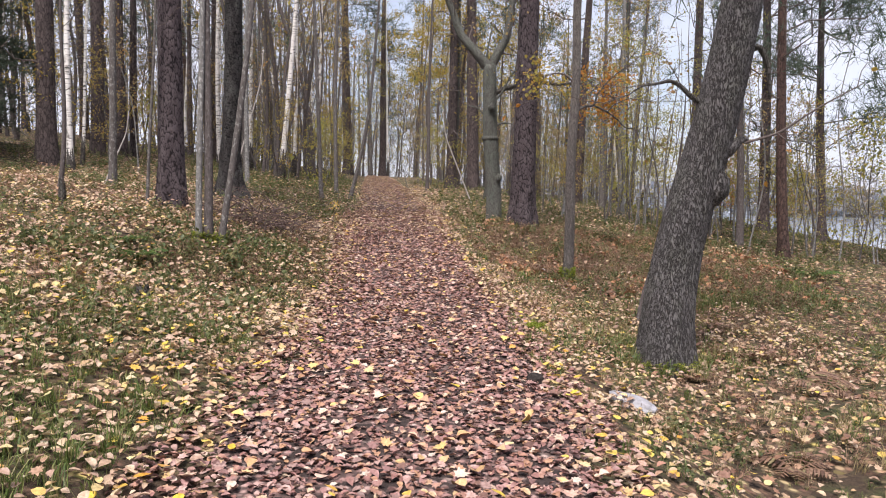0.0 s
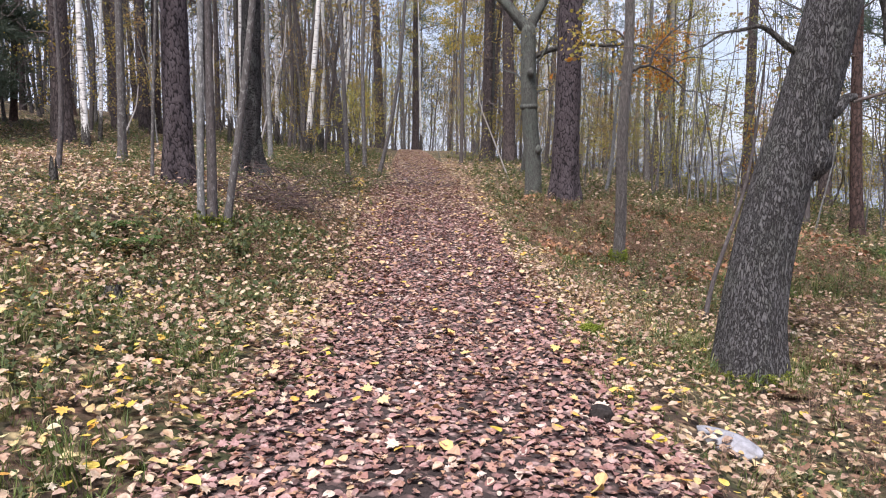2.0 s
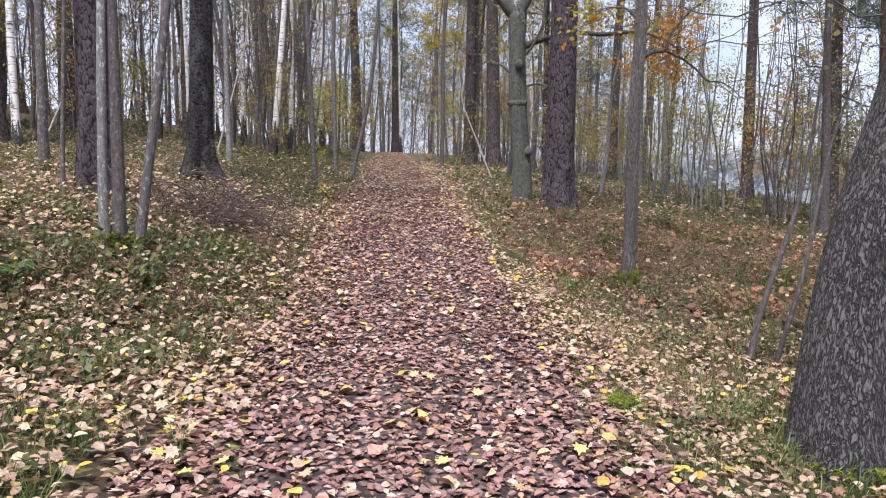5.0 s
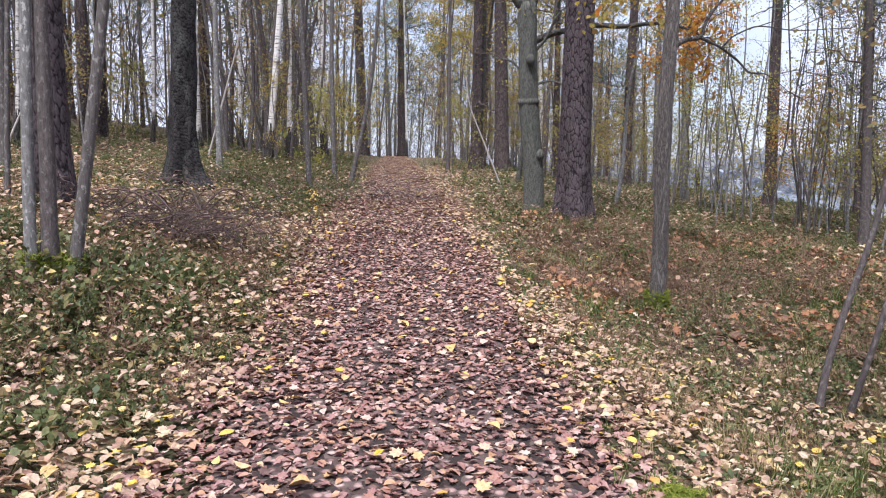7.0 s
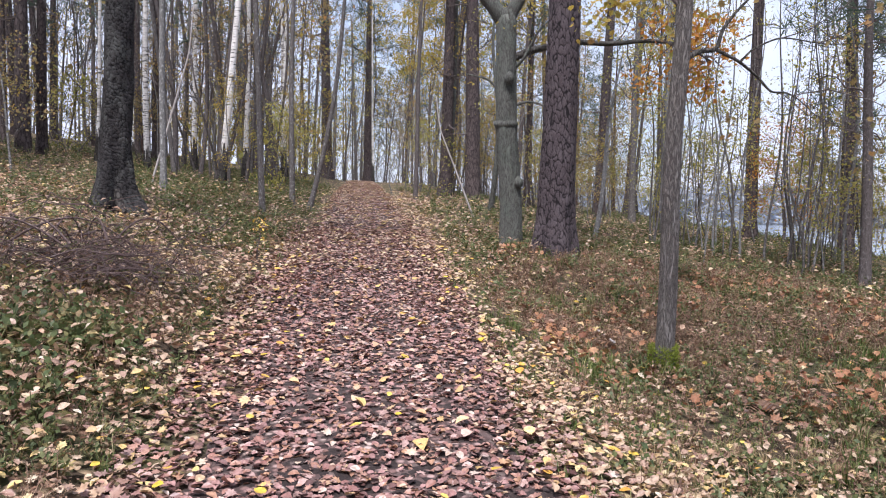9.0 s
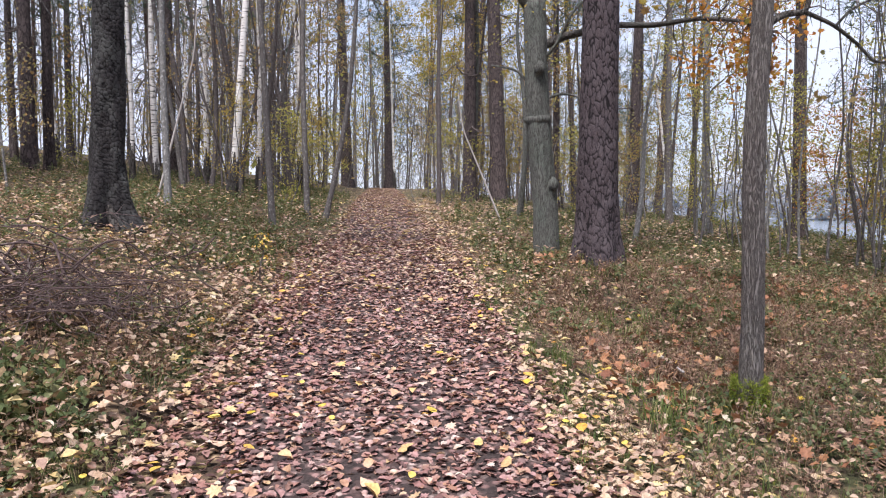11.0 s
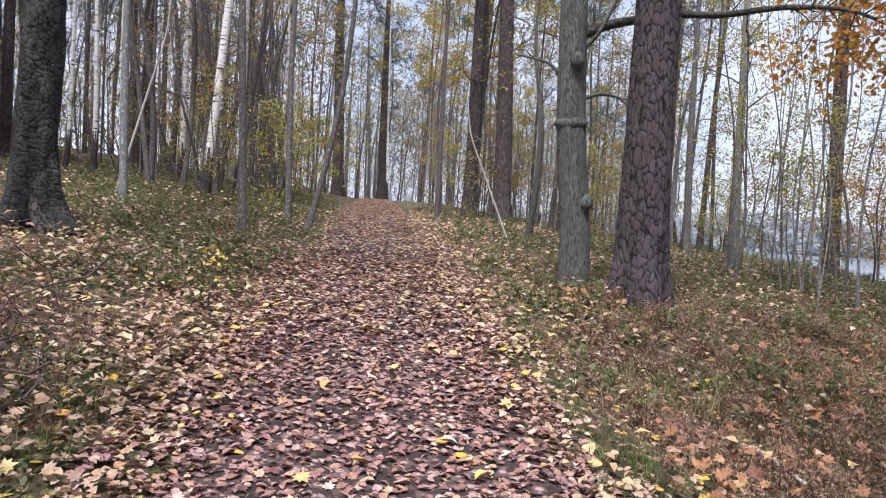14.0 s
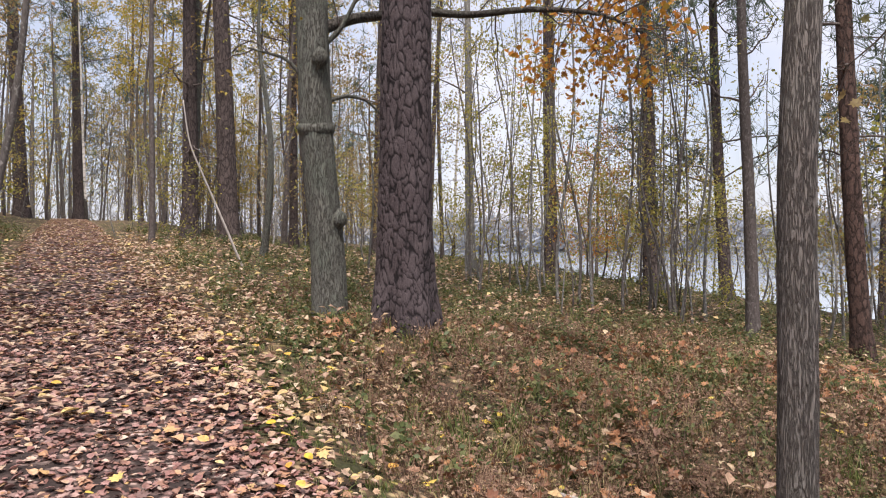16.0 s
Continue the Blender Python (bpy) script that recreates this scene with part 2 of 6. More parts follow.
def ridged_bark(name, ridge, ridge2, fissure, scale, lichen, amount, depth=0.015, sharp=0.2):
    """Long upright ridges parted by winding fissures."""
    m, n, l, b = material(name, 0.95)
    v = coords(n, l, scale)
    f = noise_node(n, l, v, 1.0, 4, 0.55)
    f.inputs["Distortion"].default_value = 0.6
    sub = n.new("ShaderNodeMath")
    sub.operation = "SUBTRACT"
    sub.inputs[1].default_value = 0.5
    l.new(f.outputs[0], sub.inputs[0])
    ab = n.new("ShaderNodeMath")
    ab.operation = "ABSOLUTE"
    l.new(sub.outputs[0], ab.inputs[0])
    er = ramp_node(n, [(0.0, (0, 0, 0)), (sharp * 0.5, (1, 1, 1))])
    l.new(ab.outputs[0], er.inputs[0])
    g = noise_node(n, l, v, 3.5, 6, 0.75)
    r = ramp_node(n, [(0.3, ridge), (0.7, ridge2)])
    l.new(g.outputs[0], r.inputs[0])
    k = noise_node(n, l, coords(n, l, (2.5, 2.5, 1.2)), 2.0, 5, 0.65)
    lr = ramp_node(n, [(0.46, (0, 0, 0)), (0.7, (amount, amount, amount))])
    l.new(k.outputs[0], lr.inputs[0])
    c = mix_node(n, l, lr.outputs[0], r.outputs[0], lichen)
    l.new(mix_node(n, l, er.outputs[0], fissure, c), b.inputs["Base Color"])
    h = n.new("ShaderNodeMath")
    h.operation = "MULTIPLY_ADD"
    h.inputs[1].default_value = 0.4
    l.new(g.outputs[0], h.inputs[0])
    l.new(er.outputs[0], h.inputs[2])
    bump_node(n, l, b, h.outputs[0], 1.0, depth)
    return m


BARK_OAK = ridged_bark("oak_bark", (0.085, 0.077, 0.075), (0.21, 0.195, 0.19), (0.028, 0.023, 0.022), (46, 46, 13), (0.15, 0.155, 0.125), 0.5, 0.018, 0.2)
BARK_ASH = ridged_bark("ash_bark", (0.145, 0.124, 0.112), (0.29, 0.256, 0.236), (0.09, 0.075, 0.068), (85, 85, 10), (0.28, 0.265, 0.235), 0.5, 0.012, 0.2)
BARK_GREY = ridged_bark("grey_oak_bark", (0.115, 0.115, 0.10), (0.19, 0.188, 0.166), (0.055, 0.051, 0.045), (58, 58, 10), (0.125, 0.15, 0.12), 0.6, 0.008, 0.15)
BARK_THIN = smooth_bark("thin_bark", (0.05, 0.043, 0.04), (0.155, 0.138, 0.128), (0.33, 0.315, 0.295), (30, 30, 5))
BARK_BROWN = smooth_bark("brown_bark", (0.045, 0.037, 0.035), (0.135, 0.113, 0.107), (0.30, 0.28, 0.26), spots=0.35)
BARK_PALE = smooth_bark("pale_bark", (0.085, 0.079, 0.074), (0.25, 0.24, 0.228), (0.44, 0.43, 0.405), (26, 26, 6), 0.75)
BARK_BIRCH = birch_bark("birch_bark")
BARK_BLACK = plated_bark("birch_foot_bark", (0.06, 0.05, 0.045), (0.10, 0.09, 0.08), (0.02, 0.017, 0.015), (16, 16, 10))
DEAD_WOOD = smooth_bark("dead_wood", (0.30, 0.26, 0.24), (0.46, 0.42, 0.39), (0.6, 0.57, 0.54))
TWIG = smooth_bark("twig_bark", (0.07, 0.055, 0.05), (0.14, 0.11, 0.10), (0.25, 0.23, 0.21))
BRUSH = smooth_bark("brushwood_bark", (0.055, 0.036, 0.033), (0.125, 0.085, 0.078), (0.2, 0.16, 0.15))
NEEDLE = leafy("pine_needles", [(0.0, (0.065, 0.10, 0.075)), (0.6, (0.105, 0.145, 0.11)), (1.0, (0.15, 0.175, 0.13))], 0.5, 0.6)
SPRUCE = leafy("spruce_needles", [(0.0, (0.055, 0.080, 0.058)), (1.0, (0.110, 0.140, 0.100))], 0.45, 0.6)
YELLOW = leafy("yellow_leaves", [(0.0, (0.42, 0.30, 0.06)), (0.4, (0.55, 0.42, 0.09)), (0.7, (0.34, 0.34, 0.09)), (1.0, (0.50, 0.30, 0.07))], 0.58)
OCHRE = leafy("ochre_leaves", [(0.0, (0.340, 0.246, 0.104)), (0.35, (0.420, 0.314, 0.130)), (0.6, (0.260, 0.269, 0.130)), (1.0, (0.460, 0.246, 0.091))], 0.58)
ORANGE = leafy("orange_leaves", [(0.0, (0.50, 0.19, 0.04)), (0.5, (0.56, 0.30, 0.05)), (0.8, (0.36, 0.15, 0.05)), (1.0, (0.52, 0.42, 0.08))], 0.58)
GREENISH = leafy("green_yellow_leaves", [(0.0, (0.24, 0.27, 0.07)), (0.5, (0.42, 0.40, 0.10)), (1.0, (0.56, 0.46, 0.13))], 0.58)
LITTER = leafy("path_leaves", [(0.0, (0.11, 0.057, 0.052)), (0.15, (0.396, 0.235, 0.220)), (0.3, (0.258, 0.130, 0.114)), (0.42, (0.516, 0.353, 0.317)), (0.55, (0.085, 0.045, 0.042)), (0.68, (0.430, 0.252, 0.194)), (0.78, (0.310, 0.160, 0.132)), (0.88, (0.499, 0.302, 0.176)), (0.95, (0.60, 0.49, 0.43)), (1.0, (0.482, 0.319, 0.141))], 0.1, 0.4)
LITTER_SIDE = leafy("verge_leaves", [(0.0, (0.360, 0.235, 0.182)), (0.2, (0.560, 0.437, 0.322)), (0.4, (0.300, 0.179, 0.140)), (0.6, (0.570, 0.440, 0.300)), (0.75, (0.420, 0.260, 0.180)), (0.9, (0.620, 0.480, 0.200)), (1.0, (0.600, 0.520, 0.420))], 0.15, 0.45)
LITTER_BRIGHT = leafy("fresh_yellow_leaves", [(0.0, (0.66, 0.47, 0.06)), (0.4, (0.72, 0.56, 0.14)), (0.7, (0.66, 0.33, 0.06)), (1.0, (0.74, 0.66, 0.36))], 0.2, 0.4)
RUSSET = leafy("russet_leaves", [(0.0, (0.17, 0.092, 0.066)), (0.35, (0.34, 0.195, 0.128)), (0.65, (0.47, 0.30, 0.19)), (0.85, (0.24, 0.135, 0.10)), (1.0, (0.58, 0.44, 0.28))], 0.15, 0.5)
BERRY = leafy("blueberry_leaves", [(0.0, (0.07, 0.10, 0.04)), (0.4, (0.12, 0.15, 0.06)), (0.75, (0.19, 0.205, 0.085)), (0.9, (0.28, 0.235, 0.11)), (1.0, (0.27, 0.15, 0.09))], 0.4, 0.5)
BRACKEN = leafy("withered_leaves", [(0.0, (0.14, 0.085, 0.065)), (0.4, (0.25, 0.155, 0.11)), (0.75, (0.33, 0.215, 0.145)), (0.9, (0.42, 0.31, 0.21)), (1.0, (0.18, 0.17, 0.08))], 0.3, 0.6)
GRASS = leafy("grass_blades", [(0.0, (0.07, 0.12, 0.03)), (0.5, (0.14, 0.20, 0.055)), (0.8, (0.26, 0.27, 0.10)), (1.0, (0.38, 0.33, 0.18))], 0.35, 0.5)
STRAW = leafy("dry_grass", [(0.0, (0.32, 0.24, 0.13)), (0.6, (0.45, 0.35, 0.20)), (1.0, (0.24, 0.22, 0.09))], 0.3, 0.6)
MOSS = leafy("moss", [(0.0, (0.14, 0.20, 0.03)), (0.6, (0.28, 0.34, 0.05)), (1.0, (0.42, 0.44, 0.09))], 0.4, 0.8)
FERN = leafy("fern_leaves", [(0.0, (0.05, 0.10, 0.025)), (0.7, (0.10, 0.16, 0.04)), (1.0, (0.20, 0.20, 0.06))], 0.35, 0.5)
# air haze over the water is painted into these pale bluish leaf colours
HAZE_PAINTED = leafy("haze_painted_shore_trees", [(0.0, (0.40, 0.46, 0.56)), (0.6, (0.46, 0.50, 0.57)), (1.0, (0.50, 0.49, 0.48))], 0.2, 0.9)
FLOOR = floor_material("forest_floor", [(0.30, (0.030, 0.034, 0.014)), (0.45, (0.055, 0.056, 0.024)), (0.55, (0.062, 0.042, 0.028)), (0.7, (0.045, 0.030, 0.022))],
                       [(0.0, (0.26, 0.15, 0.10)), (0.3, (0.40, 0.28, 0.17)), (0.55, (0.18, 0.10, 0.07)), (0.75, (0.46, 0.35, 0.19)), (0.92, (0.5, 0.4, 0.14))], 0.45)
SOIL = floor_material("path_soil", [(0.3, (0.034, 0.024, 0.022)), (0.6, (0.058, 0.041, 0.037)), (0.75, (0.026, 0.020, 0.019))],
                      [(0.0, (0.34, 0.205, 0.18)), (0.3, (0.44, 0.29, 0.26)), (0.55, (0.22, 0.13, 0.115)), (0.8, (0.52, 0.38, 0.33))], 0.5, 19.0)


def stone_material():
    m, n, l, b = material("granite", 0.85)
    v = coords(n, l, (1, 1, 1), False)
    f = noise_node(n, l, v, 9, 8, 0.7)
    r = ramp_node(n, [(0.3, (0.13, 0.125, 0.13)), (0.6, (0.33, 0.32, 0.34)), (0.8, (0.45, 0.44, 0.46))])
    l.new(f.outputs[0], r.inputs[0])
    l.new(r.outputs[0], b.inputs["Base Color"])
    bump_node(n, l, b, f.outputs[0], 0.6, 0.02)
    return m


def water_material():
    m, n, l, b = material("lake_water", 0.12)
    b.inputs["Base Color"].default_value = (0.32, 0.365, 0.41, 1)
    b.inputs["Specular IOR Level"].default_value = 0.5
    f = noise_node(n, l, coords(n, l, (0.6, 2.0, 1), False), 1.0, 4)
    bump_node(n, l, b, f.outputs[0], 0.1, 0.1)
    return m


STONE, WATER = stone_material(), water_material()
rng = np.random.default_rng(7)


# ---- mesh tools ----
def mesh_of(name, verts, loops, sizes, mat, smooth=False):
    """A mesh from a vertex array, a flat array of corner indices and the face sizes."""
    me = bpy.data.meshes.new(name)
    verts, loops, sizes = np.asarray(verts, np.float32), np.asarray(loops, np.int32), np.asarray(sizes, np.int32)
    me.vertices.add(len(verts))
    me.vertices.foreach_set("co", verts.ravel())
    me.loops.add(len(loops))
    me.loops.foreach_set("vertex_index", loops)
    me.polygons.add(len(sizes))
    me.polygons.foreach_set("loop_start", np.concatenate(([0], np.cumsum(sizes)[:-1])).astype(np.int32))
    me.polygons.foreach_set("loop_total", sizes)
    if smooth:
        me.polygons.foreach_set("use_smooth", np.ones(len(sizes), bool))
    me.materials.append(mat)
    me.update(calc_edges=True)
    me.validate()
    return me


def part(name, me, parent, label="", at=None):
    ob = new(name, me)
    if parent is not None:
        ob.parent = parent
    if at is not None:
        ob.matrix_basis = at
    return tagged(ob, label) if label else ob


class Soup:
    """Collects tubes and cards for one mesh."""

    def __init__(self):
        self.v, self.l, self.s, self.n = [], [], [], 0

    def add(self, verts, loops, sizes):
        self.v.append(np.asarray(verts, float))
        self.l.append(np.asarray(loops, int) + self.n)
        self.s.append(np.asarray(sizes, int))
        self.n += len(verts)

    def mesh(self, name, mat, smooth=True):
        return mesh_of(name, np.concatenate(self.v), np.concatenate(self.l), np.concatenate(self.s), mat, smooth)


def tube(points, radii, sides=8, relief=None, cap=True):
    """A tapered tube along points; relief(angle, length) scales the radius."""
    p = np.asarray(points, float)
    k = len(p)
    tan = np.gradient(p, axis=0)
    tan /= np.linalg.norm(tan, axis=1)[:, None] + 1e-9
    ref = np.array([0.0, 1.0, 0.0]) if abs(tan[0][1]) < 0.8 else np.array([1.0, 0.0, 0.0])
    u = np.cross(tan, ref)
    u /= np.linalg.norm(u, axis=1)[:, None] + 1e-9
    w = np.cross(u, tan)
    a = np.linspace(0, 2 * np.pi, sides, endpoint=False)
    run = np.concatenate(([0], np.cumsum(np.linalg.norm(np.diff(p, axis=0), axis=1))))
    rr = np.asarray(radii, float)[:, None] * np.ones((1, sides))
    if relief is not None:
        rr = rr * relief(a[None, :], run[:, None])
    v = p[:, None, :] + rr[:, :, None] * (np.cos(a)[None, :, None] * u[:, None, :] + np.sin(a)[None, :, None] * w[:, None, :])
    v = v.reshape(-1, 3)
    i = np.arange(k - 1)[:, None] * sides
    j = np.arange(sides)[None, :]
    jn = (j + 1) % sides
    quads = np.stack([i + j, i + sides + j, i + sides + jn, i + jn], -1).reshape(-1, 4)
    loops, sizes = quads.ravel(), np.full(len(quads), 4)
    if cap:
        top = (k - 1) * sides + np.arange(sides)[::-1]
        loops, sizes = np.concatenate((loops, top)), np.concatenate((sizes, [sides]))
    return v, loops, sizes


def turned(n, tilt, seed_rng):
    """n random turns about z, leaned by up to tilt radians."""
    yaw = seed_rng.uniform(0, 2 * np.pi, n)
    ax, ay = seed_rng.uniform(-tilt, tilt, n), seed_rng.uniform(-tilt, tilt, n)
    c, s = np.cos(yaw), np.sin(yaw)
    z, o = np.zeros(n), np.ones(n)
    rz = np.stack([c, -s, z, s, c, z, z, z, o], -1).reshape(n, 3, 3)
    rx = np.stack([o, z, z, z, np.cos(ax), -np.sin(ax), z, np.sin(ax), np.cos(ax)], -1).reshape(n, 3, 3)
    ry = np.stack([np.cos(ay), z, np.sin(ay), z, o, z, -np.sin(ay), z, np.cos(ay)], -1).reshape(n, 3, 3)
    return rz @ rx @ ry


def strewn(template, places, turns, scales):
    """Copies of one small template joined into arrays for a mesh."""
    tv, tl, ts = template
    n, k = len(places), len(tv)
    v = np.einsum("nij,nkj->nki", turns, tv[None, :, :] * np.asarray(scales)[:, None, None]) + places[:, None, :]
    loops = (np.asarray(tl)[None, :] + (np.arange(n) * k)[:, None]).ravel()
    return v.reshape(-1, 3), loops, np.tile(ts, n)


def oval_leaf(width=0.62, curl=0.1):
    v = [(0, -0.5, 0), (0.34 * width, -0.34, curl * 0.5), (0.5 * width, -0.05, curl), (0.34 * width, 0.25, curl * 0.8), (0, 0.5, -curl * 0.6),
         (-0.34 * width, 0.25, curl * 0.7), (-0.5 * width, -0.05, curl * 1.1), (-0.34 * width, -0.34, curl * 0.4), (0, -0.72, curl * 0.6)]
    return np.array(v), [0, 1, 2, 3, 4, 4, 5, 6, 7, 0], [5, 5]


def lobed_leaf(curl=0.12):
    """A maple leaf of five pointed lobes, folded along its middle."""
    right = [(0.0, -0.42), (0.10, -0.30), (0.34, -0.36), (0.28, -0.18), (0.52, 0.02), (0.30, 0.06), (0.34, 0.30), (0.14, 0.22), (0.0, 0.55)]
    v = [(x, y, curl * (abs(x) * 1.7 - 0.3 * abs(y) ** 2)) for x, y in right] + [(-x, y, curl * (abs(x) * 1.4 - 0.2 * abs(y))) for x, y in right[-2:0:-1]]
    return np.array(v), [0, 1, 2, 3, 4, 5, 6, 7, 8, 8, 9, 10, 11, 12, 13, 14, 15, 0], [9, 9]


def diamond():
    return np.array([(0, -0.5, 0), (0.3, 0, 0.08), (0, 0.5, 0), (-0.3, 0, 0.08)]), [0, 1, 2, 3], [4]


OVAL, OVAL_FLAT, LOBED, DIAMOND = oval_leaf(0.7, 0.14), oval_leaf(0.85, 0.05), lobed_leaf(), diamond()
BLADE = (np.array([(0, -0.5, 0), (0.34, 0.04, 0.14), (0, 0.5, -0.05), (-0.34, 0.04, 0.14)]), [0, 1, 2, 0, 2, 3], [3, 3])


def needle_tuft(k, seed, thin=0.022, thick=0.04):
    """A brush of thin needles pointing out and up."""
    r = np.random.default_rng(seed)
    d = r.normal(size=(k, 3)) + np.array([0, 0, 0.45])
    d /= np.linalg.norm(d, axis=1)[:, None]
    side = np.cross(d, r.normal(size=(k, 3)))
    side /= np.linalg.norm(side, axis=1)[:, None]
    w = r.uniform(thin, thick, k)[:, None]
    ln = r.uniform(0.6, 1.0, k)[:, None]
    a, b, c = d * 0.04 - side * w * 0.6, d * 0.04 + side * w * 0.6, d * ln
    v = np.stack([a, b, c], 1).reshape(-1, 3)
    return v, list(range(3 * k)), [3] * k


TUFT, TUFT_THIN, TUFT_MOSS = needle_tuft(16, 3, 0.16, 0.28), needle_tuft(9, 4, 0.035, 0.06), needle_tuft(10, 5, 0.07, 0.12)


# ---- trees ----
def trunk_line(h, lean, bend, r, steps, own):
    t = np.linspace(0, 1, steps)
    z = t * h
    ph = own.uniform(0, 6.28, 4)
    x = lean[0] * z * (1 - 0.35 * t) + bend * (np.sin(2.1 * t * 3 + ph[0]) - np.sin(ph[0])) + 0.4 * bend * (np.sin(9 * t + ph[1]) - np.sin(ph[1]))
    y = lean[1] * z * (1 - 0.35 * t) + bend * (np.sin(1.8 * t * 3 + ph[2]) - np.sin(ph[2])) + 0.4 * bend * (np.sin(8 * t + ph[3]) - np.sin(ph[3]))
    return np.stack([x, y, z], -1)


def trunk_mesh(line, r, mat, sides=12, flare=0.35, top=0.15, knots=0.04, sink=0.25, seed=0, roots=0.12, cut=None):
    h = line[-1][2]
    z = line[:, 2]
    rad = r * (top + (1 - top) * (1 - z / h) ** 0.75) / (top + (1 - top)) * (1 + flare * np.exp(-z / (1.3 * r + 0.05)))
    line, rad = np.vstack([line[0] - [0, 0, sink], line]), np.concatenate(([rad[0] * 1.08], rad))
    own = np.random.default_rng(seed)
    ph = own.uniform(0, 6.28, 8)

    def relief(a, s):
        low = np.exp(-np.maximum(s - sink, 0) / (2.2 * r + 0.05))
        return (1 + roots * low * (np.cos(4 * a + ph[0]) + 0.6 * np.cos(7 * a + ph[1])) + knots * (np.sin(3 * a + 2.3 * s + ph[2]) * np.sin(1.7 * s + ph[3]))
                + knots * 0.6 * np.sin(5 * a + ph[4] + 4.1 * s) * np.sin(6.3 * s + ph[5]))

    if cut:
        return cut_trunk(line, rad, relief, mat, *cut)
    sp = Soup()
    sp.add(*tube(line, rad, sides, relief))
    return sp.mesh("trunk", mat)


def cut_trunk(line, rad, relief, mat, around, rise, depth, upto=6.0, step=0.022, width=0.45):
    """A trunk with furrows cut between plates; around and rise: plates for each metre across and up."""
    z0, z1 = line[0][2], line[-1][2]
    top = min(upto, z1)
    zz = np.concatenate([np.arange(z0, top, step), np.linspace(top, z1, 14)[(1 if z1 > top else 14):]])
    dense = np.stack([np.interp(zz, line[:, 2], line[:, c]) for c in range(3)], -1)
    r = np.interp(zz, line[:, 2], rad)
    sides = int(max(24, 2 * math.pi * r[len(r) // 4] / step))
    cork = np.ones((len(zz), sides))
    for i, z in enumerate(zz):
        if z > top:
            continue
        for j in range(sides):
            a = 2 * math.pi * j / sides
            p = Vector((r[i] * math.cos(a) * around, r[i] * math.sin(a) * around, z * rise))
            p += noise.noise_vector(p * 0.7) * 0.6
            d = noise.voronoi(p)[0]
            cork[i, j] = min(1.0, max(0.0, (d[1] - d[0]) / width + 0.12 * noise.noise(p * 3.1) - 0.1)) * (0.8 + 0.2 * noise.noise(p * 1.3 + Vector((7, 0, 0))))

    def carved(a, s):
        return relief(a, s) * (1 + depth / np.maximum(r, 0.03)[:, None] * (cork - 0.7))

    sp = Soup()
    sp.add(*tube(dense, r, sides, carved))
    me = sp.mesh("trunk", mat)
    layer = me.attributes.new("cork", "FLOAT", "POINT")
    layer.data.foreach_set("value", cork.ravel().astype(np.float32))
    return me


def along(line, z):
    return np.array([np.interp(z, line[:, 2], line[:, k]) for k in range(3)])


def limb_line(start, aim, length, droop, wiggle, own, steps=9):
    """A crooked branch from start in the direction aim."""
    aim = np.asarray(aim, float) / np.linalg.norm(aim)
    t = np.linspace(0, 1, steps)[:, None]
    off = np.cumsum(own.normal(size=(steps, 3)) * wiggle, axis=0) * length / steps
    off -= off[0]
    return np.asarray(start)[None, :] + aim[None, :] * t * length + off + np.array([0, 0, 1.0])[None, :] * droop * length * t ** 2


def fork(sp, line, r, levels, own, tips, sides=6, count=4, spread=0.8, shrink=0.55, upward=0.2):
    """Adds a branch and its side twigs to the soup, and their ends to tips."""
    n = len(line)
    sp.add(*tube(line, np.linspace(r, r * 0.35, n), sides))
    tips.append(line[-1])
    if levels == 0:
        tips.append(line[n // 2])
        return
    length = np.linalg.norm(line[-1] - line[0])
    for q in np.linspace(0.3, 0.95, count):
        q = q + own.uniform(-0.06, 0.06)
        i = min(n - 2, max(1, int(q * (n - 1))))
        d = line[i + 1] - line[i]
        d = d / np.linalg.norm(d) + own.normal(size=3) * spread + [0, 0, upward]
        sub = limb_line(line[i], d, length * shrink * own.uniform(0.6, 1.1) * (1.15 - 0.5 * q), own.uniform(-0.15, 0.1), 0.4, own, 5)
        fork(sp, sub, max(0.003, r * 0.5), levels - 1, own, tips, max(3, sides - 2), max(2, count - 1), spread, shrink, upward)


def leaves_at(tips, per, radius, size, template, own, mat, name="foliage", flat=1.2):
    tips = np.asarray(tips)
    p = np.repeat(tips, per, axis=0)
    p = p + own.normal(size=p.shape) * radius * np.array([1, 1, 0.7])
    return mesh_of(name, *strewn(template, p, turned(len(p), flat, own), size * own.uniform(0.6, 1.3, len(p))), mat)


def root_at(name, x, y, label, category, group=""):
    ob = new(name)
    ob.empty_display_size = 0.2
    ob.matrix_basis = pose(x, y, ground_at(x, y))
    return tagged(ob, label, category, group)


